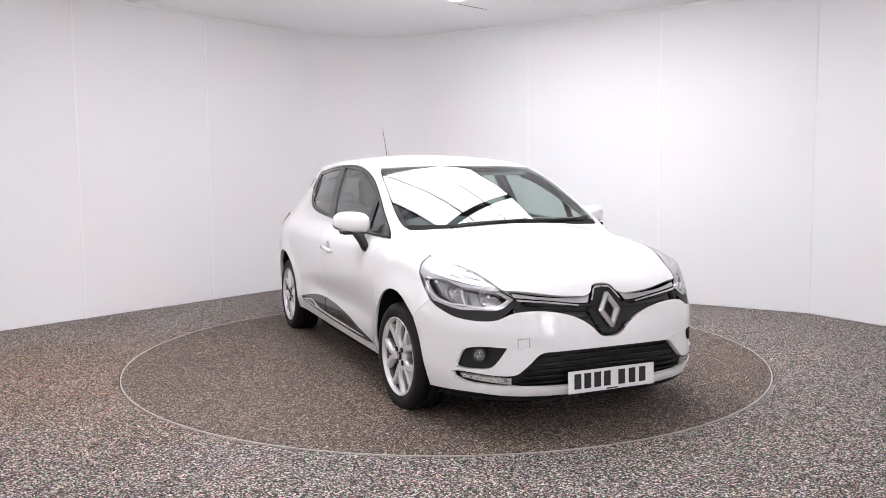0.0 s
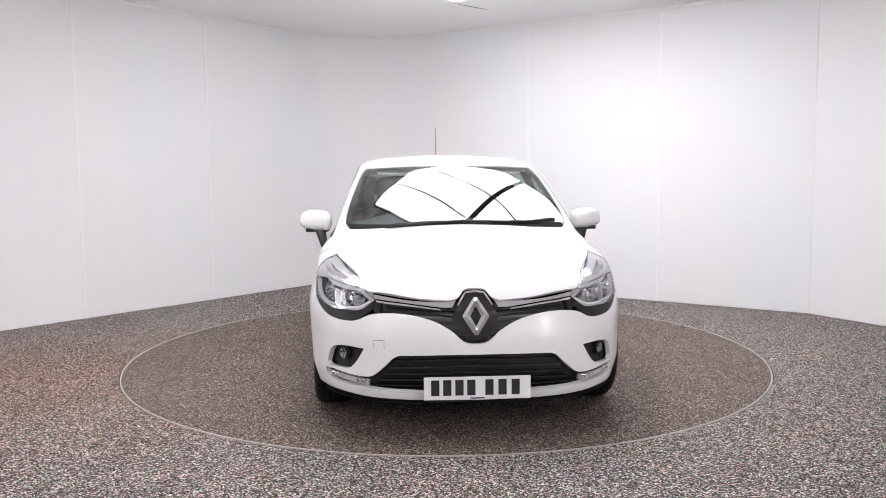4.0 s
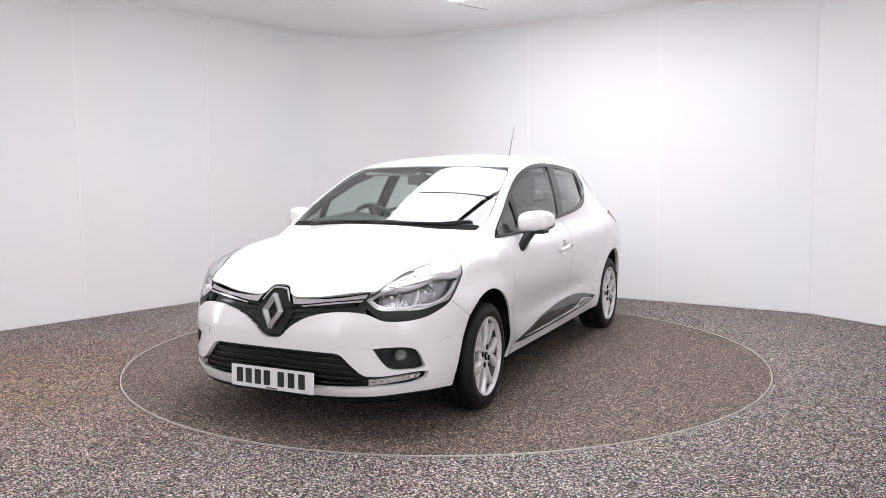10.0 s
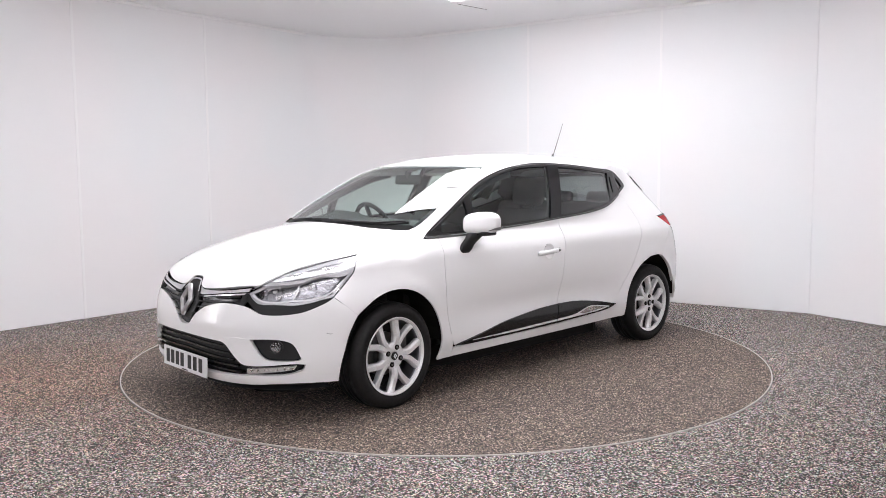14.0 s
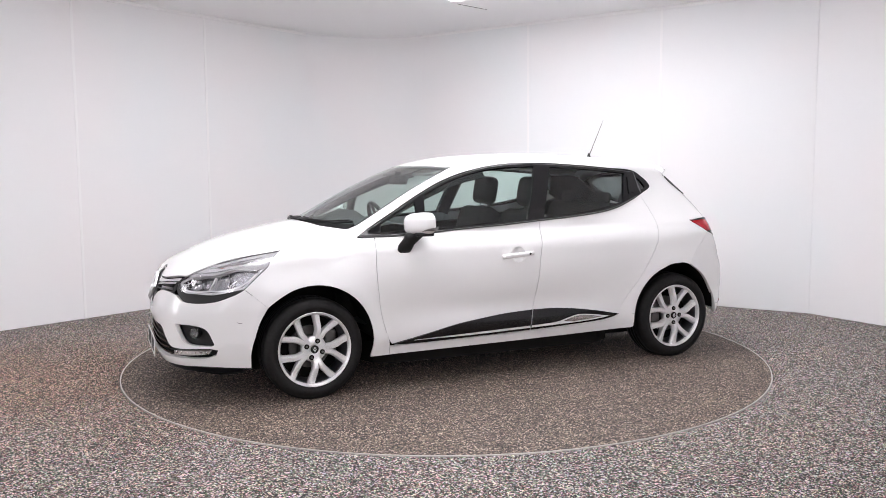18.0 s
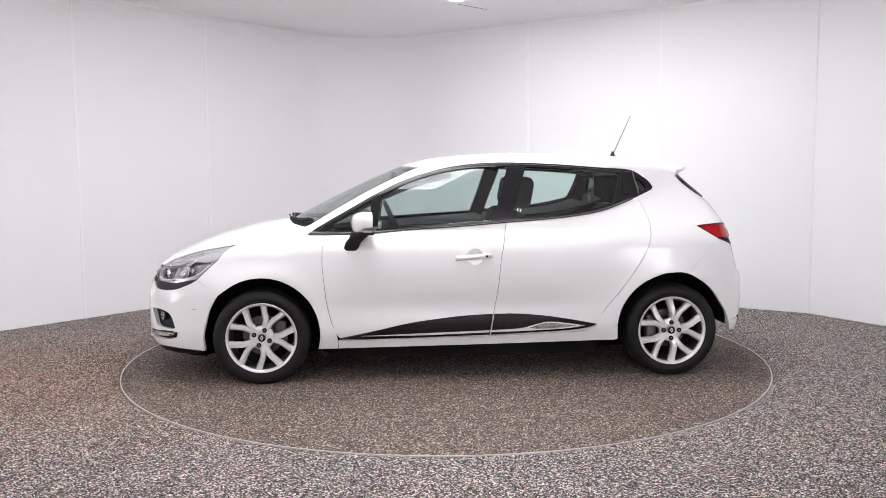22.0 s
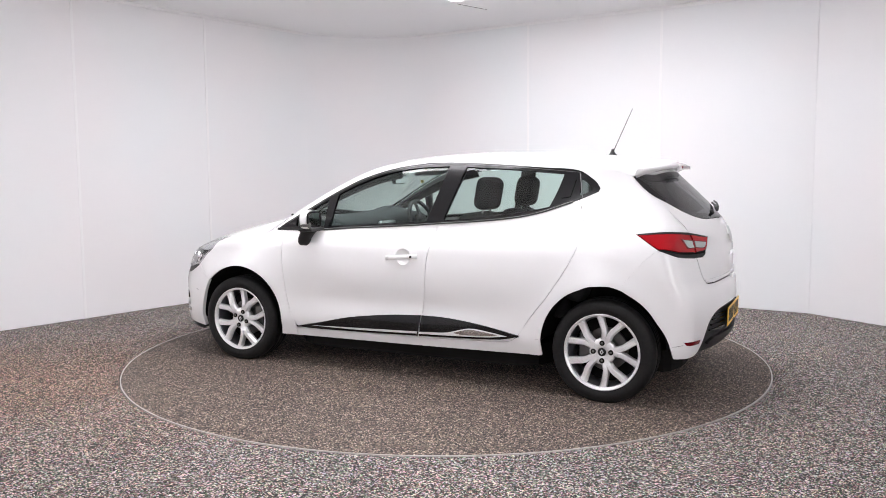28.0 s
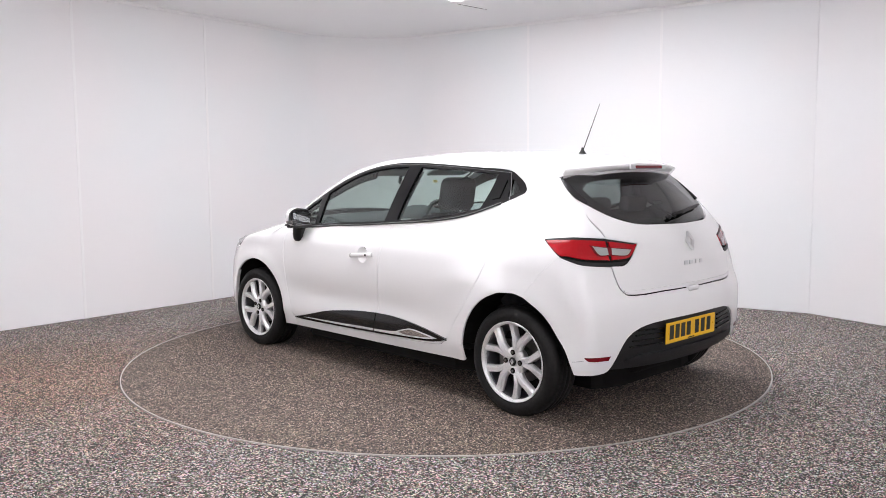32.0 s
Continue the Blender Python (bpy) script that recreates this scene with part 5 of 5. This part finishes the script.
def build_top_fittings(car):
    # roof spoiler
    bm = bmesh.new()
    rows = []
    n = 28
    for i in range(n + 1):
        y = -0.545 + 1.09 * i / n
        xt = -1.602 + 0.42 * y * y + 0.05 * (abs(y) / 0.545) ** 8
        cheek = (abs(y) / 0.545) ** 5
        x0 = -1.40
        zr = float(lay([(x0, y)], "top")[0][2]) + 0.0015
        zt = 1.352 - 0.10 * y * y
        xm = (x0 + xt) / 2
        rows.append([bm.verts.new(p) for p in ((x0, y, zr), (xm, y, (zr + zt) / 2 + 0.010), (xt + 0.018, y, zt + 0.004), (xt, y, zt - 0.004), (xt + 0.007, y, zt - 0.017), (xt + 0.06 - 0.03 * cheek, y, zt - 0.030 - 0.020 * cheek), (x0 - 0.05, y, zr - 0.075), (x0, y, zr - 0.04))])
    for a, b in zip(rows, rows[1:]):
        for k in range(7):
            bm.faces.new((a[k], b[k], b[k + 1], a[k + 1]))
    bm.faces.new(rows[0])
    bm.faces.new(rows[-1][::-1])
    bmesh.ops.recalc_face_normals(bm, faces=bm.faces)
    sp = part("roof_spoiler", bm, PAINT, car, smooth=True)
    part("stop_lamp", box(0.02, 0.27, 0.018, pose(-1.597, 0, 1.333), 0.004), DEEPRED, sp, "dark red high stop lamp")
    part("stop_lamp_frame", box(0.02, 0.36, 0.026, pose(-1.592, 0, 1.332), 0.005), SATIN, sp, "silver surround of the stop lamp")
    base = lathe([(0.0, -0.012), (0.034, -0.012), (0.033, 0.0), (0.022, 0.012), (0.013, 0.030), (0.009, 0.050), (0.0, 0.052)], 24, "Z")
    bmesh.ops.scale(base, vec=(1.25, 0.8, 1), verts=base.verts)
    bmesh.ops.scale(base, vec=(0.66, 0.66, 0.7), verts=base.verts)
    aerial = part("aerial_base", moved(base, pose(-1.135, 0, 1.421)), PLASTIC, car, "black aerial base", smooth=True)
    part("aerial_rod", tube([(-1.140, 0, 1.440), (-1.262, 0.004, 1.712)], 0.0030, 8, 0.5), PLASTIC, aerial, "thin aerial rod")
    # wipers and scuttle
    for pts in ([(1.200, -0.10, 0), (1.182, -0.22, 0), (1.158, -0.34, 0), (1.143, -0.42, 0)], [(1.208, 0.03, 0), (1.172, 0.25, 0), (1.10, 0.44, 0), (1.005, 0.60, 0)], ):
        p3 = [tuple(v) for v in lay([(x, y) for x, y, _ in pts], "top")]
        part("wiper_arm", tube([(x, y, z + 0.018) for x, y, z in p3], 0.007, 8, 0.7), PLASTIC, car, "black wiper arm", smooth=True)
    for pts in ([(1.165, -0.44), (1.19, -0.33), (1.21, -0.20), (1.205, 0.0), (1.20, 0.06)], [(1.01, 0.615), (1.09, 0.50), (1.16, 0.32), (1.19, 0.12)]):
        p3 = lay(pts, "top")
        part("wiper_blade", tube([(x - 0.02, y, z + 0.018) for x, y, z in p3], 0.008, 6), PLASTIC, car, "black wiper blade", smooth=True)
    scuttle = [(1.204, 0.0, 1.006), (1.153, 0.37, 1.0), (1.079, 0.56, 0.99), (1.03, 0.66, 0.975), (0.99, 0.655, 0.995), (1.05, 0.53, 1.02), (1.12, 0.36, 1.035), (1.165, 0.0, 1.045)]
    sheet("scuttle", [*scuttle, *flipped(scuttle[1:-1])], "top", SCUTTLE, car, "black scuttle panel under the wipers", out=0.003, depth=0.02)


def build_rear(car):
    fin = [(-1.408, 0.556, 1.270), (-1.465, 0.568, 1.226), (-1.53, 0.575, 1.178), (-1.585, 0.562, 1.140)]
    both("glass_fin", ribbon(fin, "back", 0.036, 0.3), "back", BLACK, car, "gloss black fin beside the rear window", out=0.007, depth=0.012, step=0.012)
    outer = [LAMP_R[0], LAMP_R[1], (-1.734, 0.601, 0.962), (-1.774, 0.612, 0.850), (-1.715, 0.740, 0.858), (-1.640, 0.800, 0.876), LAMP_R[7]]
    inner = [(-1.736, 0.596, 0.961), LAMP_R[3], (-1.812, 0.490, 0.862), (-1.779, 0.607, 0.850)]
    for mir in (False, True):
        lamp = sheet("tail_lamp", LAMP_R, "back", DARK, car, "red tail lamp with a clear reversing light", out=-0.006, depth=0.02, gap=-0.002, mirror=mir)
        sheet("red_lens", outer, "back", RED, lamp, "red lens", out=0.003, depth=0.012, gap=0.007, mirror=mir)
        sheet("red_lens", inner, "back", RED, lamp, "red lens", out=0.003, depth=0.012, gap=0.007, mirror=mir)
        sheet("reversing_light", [(-1.700, 0.680, 0.930), (-1.748, 0.610, 0.918), (-1.760, 0.612, 0.880), (-1.735, 0.662, 0.884)], "back", BACKUP, lamp, "clear lens", out=0.0065, depth=0.004, step=0.012, mirror=mir)
        sheet("reversing_light", [(-1.755, 0.586, 0.917), (-1.80, 0.470, 0.904), (-1.797, 0.505, 0.876), (-1.763, 0.593, 0.881)], "back", BACKUP, lamp, "clear lens", out=0.0065, depth=0.004, step=0.012, mirror=mir)
        sheet("lamp_divider", [(-1.692, 0.692, 0.935), (-1.745, 0.606, 0.923), (-1.798, 0.462, 0.909), (-1.803, 0.500, 0.872), (-1.763, 0.602, 0.876), (-1.732, 0.672, 0.879)], "back", DEEPRED, lamp, "dark red border round the reversing light", out=0.0045, depth=0.004, step=0.012, mirror=mir)
        sheet("lamp_base", [(-1.600, 0.818, 0.876), (-1.640, 0.802, 0.872), (-1.715, 0.742, 0.854), (-1.772, 0.619, 0.846), (-1.812, 0.505, 0.848), LAMP_R[4], LAMP_R[5], LAMP_R[6]], "back", PLASTIC, lamp, "dark lower strip", out=0.002, depth=0.008, gap=0.001, mirror=mir)
        sheet("lamp_border", ribbon([(-1.490, 0.785, 0.957), (-1.638, 0.737, 0.967), (-1.735, 0.600, 0.955), (-1.800, 0.450, 0.930)], "back", 0.010, 0.5), "back", PLASTIC, lamp, "dark upper border", out=0.0045, depth=0.004, step=0.012, gap=0, mirror=mir)
        sheet("reflector", [(-1.745, 0.795, 0.378), (-1.813, 0.655, 0.374), (-1.806, 0.668, 0.350), (-1.762, 0.780, 0.356)], "back", DEEPRED, car, "small red bumper reflector", out=0.003, depth=0.006, step=0.012, mirror=mir)
    half = [(-1.91, 0.0, 0.523), (-1.89, 0.32, 0.518), (-1.864, 0.465, 0.498), (-1.84, 0.555, 0.448), (-1.80, 0.645, 0.315), (-1.80, 0.630, 0.295), (-1.85, 0.45, 0.285), (-1.87, 0.0, 0.280)]
    ins = sheet("bumper_insert", [*half, *flipped(half[1:-1])], "back", PLASTIC, car, "black ribbed lower bumper insert", out=-0.010, depth=0.02, gap=-0.003)
    for z, y0, y1 in ((0.480, 0.29, 0.50), (0.455, 0.29, 0.52), (0.428, 0.29, 0.545), (0.400, 0.29, 0.565)):
        both("rib", ribbon([(-1.9, y0 + (y1 - y0) * i / 5, z + 0.006 * i / 5) for i in range(6)], "back", 0.010), "back", BLACK, ins, out=0.0, depth=0.014)
    shelf = [(-1.9, -0.60 + 1.2 * i / 12, 0.335) for i in range(13)]
    sheet("lower_lip", ribbon(shelf, "back", 0.045, 0.2), "back", PLASTIC, ins, out=0.006, depth=0.03)
    plate(car, Matrix.Translation((-1.9125, 0.044, 0.451)) @ Matrix.Rotation(-math.pi / 2, 4, "Z") @ Matrix.Rotation(math.pi / 2 + 0.02, 4, "X"), PLATE_Y, "yellow rear number plate with plain black bars")
    part("badge", moved(diamond(0.042, 0.056, 0.019, 0.031, 0.012), frame_at((-1.8665, 0.0, 0.925)) @ pose(0, 0, 0.001)), SATIN, car, "satin chrome diamond badge")
    for k in range(4):
        y = 0.085 - 0.052 * k - 0.004
        part("name_bar", moved(box(0.034 if k != 2 else 0.010, 0.022, 0.005, Matrix(), 0.002), frame_at((-1.888, y - 0.01, 0.812)) @ pose(0, 0, 0.002)), SATIN, car, "plain satin bar in place of a model name")
    strip = [(-1.815, 0.553, 0.697), (-1.829, 0.515, 0.690), (-1.888, 0.12, 0.694), (-1.888, -0.12, 0.694), (-1.829, -0.515, 0.690), (-1.815, -0.553, 0.697)]
    sheet("gate_edge", ribbon(strip, "back", 0.014), "back", PAINT, car, out=0.006, depth=0.008)
    part("release_handle", box(0.03, 0.10, 0.030, pose(-1.892, 0, 0.668), 0.010, 3), PAINT, car)
    pivot = (-1.775, 0.075, 1.055)
    m = frame_at(pivot)
    part("rear_wiper_hub", moved(lathe([(0.0, -0.005), (0.016, -0.005), (0.016, 0.008), (0.012, 0.014), (0.0, 0.016)], 24, "Z"), m), PLASTIC, car, "black rear wiper pivot", smooth=True)
    pts = lay([tuple(flatten([p], "back")[0]) for p in ((-1.775, 0.075, 1.055), (-1.77, -0.06, 1.072), (-1.74, -0.20, 1.088), (-1.715, -0.33, 1.096))], "back")
    part("rear_wiper_arm", tube([tuple(np.array(p) + np.array((-0.022, 0, 0.016))) for p in pts], 0.010, 8, 0.6), PLASTIC, car, "black rear wiper arm", smooth=True)
    part("rear_wiper_blade", tube([tuple(np.array(p) + np.array((-0.010, 0, 0.004))) for p in pts[1:]], 0.008, 6), PLASTIC, car)
    part("rear_sticker", moved(box(0.085, 0.022, 0.001), frame_at((-1.70, 0.06, 1.135)) @ pose(0, 0, -0.002)), WHITEPRINT, car, "small pale window sticker as a plain bar")


def cushion(sx, sy, sz, m, bevel=0.05):
    return moved(box(sx, sy, sz, Matrix(), bevel, 4), m)


def build_cabin(car):
    # linings
    lining = [(0.98, 0.885), (-0.2, 0.935), (-0.9, 1.01), (-1.25, 1.11), (-1.45, 0.95), (-1.42, 0.78), (-1.15, 0.75), (-0.93, 0.58), (-0.88, 0.34), (0.82, 0.29), (0.88, 0.55), (0.96, 0.74)]
    both("door_trim", lining, "side", TRIM, car, "charcoal inner door trim", out=-0.05, depth=-0.02, gap=0.0, step=0.05)
    left = [(0.335, 0.545, 1.34), (-0.1, 0.600, 1.355), (-0.7, 0.610, 1.335), (-1.15, 0.58, 1.29), (-1.36, 0.50, 1.27)]
    liner = [(0.40, 0.0, 1.37), *left, (-1.46, 0.0, 1.34)]
    sheet("headlining", [*liner, *flipped(left)], "over", HEADLINE, car, "pale grey headlining", out=-0.030, depth=-0.004, gap=0, step=0.05)
    for pts, w in (([(0.90, 1.015), (0.58, 1.17), (0.30, 1.28), (0.10, 1.325)], 0.07), ([(-0.20, 0.99), (-0.26, 1.15), (-0.325, 1.345)], 0.10), ([(-1.02, 1.10), (-1.045, 1.2), (-1.065, 1.29)], 0.10)):
        both("pillar_trim", ribbon(pts, "side", w), "side", TRIM, car, "charcoal pillar trim", out=-0.028, depth=0.012, step=0.03)
    rear_p = [(-1.16, 0.60, 1.14), (-1.145, 0.585, 1.29), (-1.40, 0.50, 1.28), (-1.60, 0.50, 1.13), (-1.66, 0.50, 1.07), (-1.45, 0.62, 1.02)]
    both("rear_pillar_trim", rear_p, "side", TRIM, car, out=-0.03, depth=0.01, step=0.04)
    part("cabin_floor", box(1.66, 1.36, 0.05, pose(0.0, 0, 0.285)), TRIM, car)
    # dashboard
    bm = bmesh.new()
    sec = [(1.10, 0.955), (0.95, 1.000), (0.78, 1.015), (0.68, 1.000), (0.62, 0.955), (0.60, 0.88), (0.66, 0.72), (0.75, 0.45), (1.05, 0.40)]
    rows = []
    for i in range(15):
        y = -0.70 + 1.40 * i / 14
        hump = 0.045 * math.exp(-((y + 0.36) / 0.17) ** 2)
        bow = 0.10 * (y / 0.7) ** 2
        rows.append([bm.verts.new((x - bow * (1 if x > 0.9 else 0.2), y, z + hump * (1 if 0.6 < x < 0.9 and z > 0.9 else 0.2) - 0.015 * (y / 0.7) ** 2)) for x, z in sec])
    for a, b in zip(rows, rows[1:]):
        for k in range(len(sec) - 1):
            bm.faces.new((a[k], a[k + 1], b[k + 1], b[k]))
    bmesh.ops.recalc_face_normals(bm, faces=bm.faces)
    part("dashboard", bm, TRIM, car, "charcoal dashboard", smooth=True)
    part("centre_console", cushion(0.75, 0.22, 0.25, pose(0.30, 0, 0.45), 0.04), TRIM, car)
    part("screen_surround", cushion(0.04, 0.22, 0.24, pose(0.60, 0.0, 0.84, 0, -14, 0), 0.018), SATIN, car, "silver edged centre screen")
    part("centre_screen", cushion(0.03, 0.19, 0.21, pose(0.592, 0.0, 0.842, 0, -14, 0), 0.014), BLACK, car)
    tilt = Matrix.Translation((0.46, -0.37, 0.918)) @ Matrix.Rotation(radians(-66), 4, "Y")
    ringpts = [(0.185 * math.cos(a), 0.185 * math.sin(a), 0) for a in [2 * math.pi * i / 40 for i in range(41)]]
    part("steering_wheel", moved(tube(ringpts, 0.016, 10), tilt), PLASTIC, car, "black steering wheel", smooth=True)
    part("steering_hub", cushion(0.16, 0.13, 0.05, tilt @ pose(0, 0, -0.012), 0.02), PLASTIC, car)
    for a in (0, 125, 235):
        part("steering_spoke", box(0.17, 0.035, 0.018, tilt @ Matrix.Rotation(radians(a), 4, "Z") @ pose(0.09, 0, -0.004), 0.006), SATIN if a else PLASTIC, car)
    part("steering_column", box(0.30, 0.07, 0.07, pose(0.60, -0.37, 0.88, 0, 24, 0), 0.02), TRIM, car)
    # seats
    for s in (1, -1):
        y = 0.36 * s
        part("front_seat_cushion", cushion(0.50, 0.50, 0.20, pose(0.02, y, 0.50, 0, -6, 0), 0.07), CLOTH, car, "charcoal cloth seat cushion", smooth=True)
        part("front_seat_back", cushion(0.17, 0.49, 0.55, pose(-0.298, y, 0.780, 0, -15, 0), 0.075), CLOTH, car, "charcoal cloth seat back", smooth=True)
        head = part("headrest", cushion(0.115, 0.265, 0.215, pose(-0.410, y, 1.172, 0, -10, 0), 0.05), CLOTH, car, "charcoal cloth headrest", smooth=True)
        for dy in (-0.06, 0.06):
            part("headrest_post", tube([(-0.372, y + dy, 0.99), (-0.410, y + dy, 1.11)], 0.007, 8), CHROME, head)
    part("rear_bench", cushion(0.48, 1.25, 0.18, pose(-0.78, 0, 0.52, 0, -4, 0), 0.06), CLOTH, car, "charcoal cloth rear bench", smooth=True)
    part("rear_bench_back", cushion(0.15, 1.28, 0.56, pose(-1.14, 0, 0.80, 0, -20, 0), 0.06), CLOTH, car, "charcoal cloth rear bench back", smooth=True)
    for y in (-0.40, 0.0, 0.40):
        part("rear_headrest", cushion(0.08, 0.24, 0.10, pose(-1.24, y, 1.105, 0, -12, 0), 0.035), CLOTH, car, smooth=True)
    part("parcel_shelf", box(0.40, 1.10, 0.02, pose(-1.46, 0, 1.005, 0, 2, 0), 0.006), TRIM, car)
    part("interior_mirror", cushion(0.03, 0.23, 0.065, pose(0.46, 0.01, 1.262, 0, -10, 8), 0.013), PLASTIC, car, "black interior mirror", smooth=True)
    part("interior_mirror_glass", box(0.002, 0.205, 0.05, pose(0.4435, 0.01, 1.259, 0, -10, 8)), MIRROR, car)
    part("mirror_stalk", tube([(0.47, 0.01, 1.27), (0.462, 0.01, 1.318)], 0.016, 10, 1.4), PLASTIC, car)
    for s in (1, -1):
        part("sun_visor", cushion(0.15, 0.38, 0.02, pose(0.33, 0.30 * s, 1.318, 0, 16, 0), 0.009), HEADLINE, car, "pale sun visor")
    part("visor_label", box(0.004, 0.040, 0.018, pose(0.362, -0.165, 1.246, 0, 12, 0)), YELLOW, car, "small yellow warning label")




def build_car():
    car = tagged(new("hatchback_car"), "white five-door hatchback car with silver alloy wheels, parked on a turntable", "car")
    grille, fog = build_shell(car)
    build_glazing(car)
    build_underside(car)
    build_front(car, grille, fog)
    build_side_fittings(car)
    build_top_fittings(car)
    build_rear(car)
    build_cabin(car)
    build_wheel(car, WHEEL_X, True, 5.0, 22)
    build_wheel(car, -WHEEL_X, True, -3.0, 0)
    build_wheel(car, WHEEL_X, False, 30.0, 40)
    build_wheel(car, -WHEEL_X, False, 12.0, 20)
    return car


CAR = build_car()


def motions():
    """The turntable turns the car steadily, about five degrees a second."""
    rows, deck = [], []
    for i in range(17):
        t = 2.0 * i
        a = -146.1518 - 5.00681 * (t - 16.0)
        turn = pose(0, 0, 0, 0, 0, a)
        rows.append((t, turn @ pose(-0.0960, 0.0091, 0.001)))
        deck.append((t, turn))
    walk(CAR, rows)
    walk(TURNTABLE, deck)


motions()
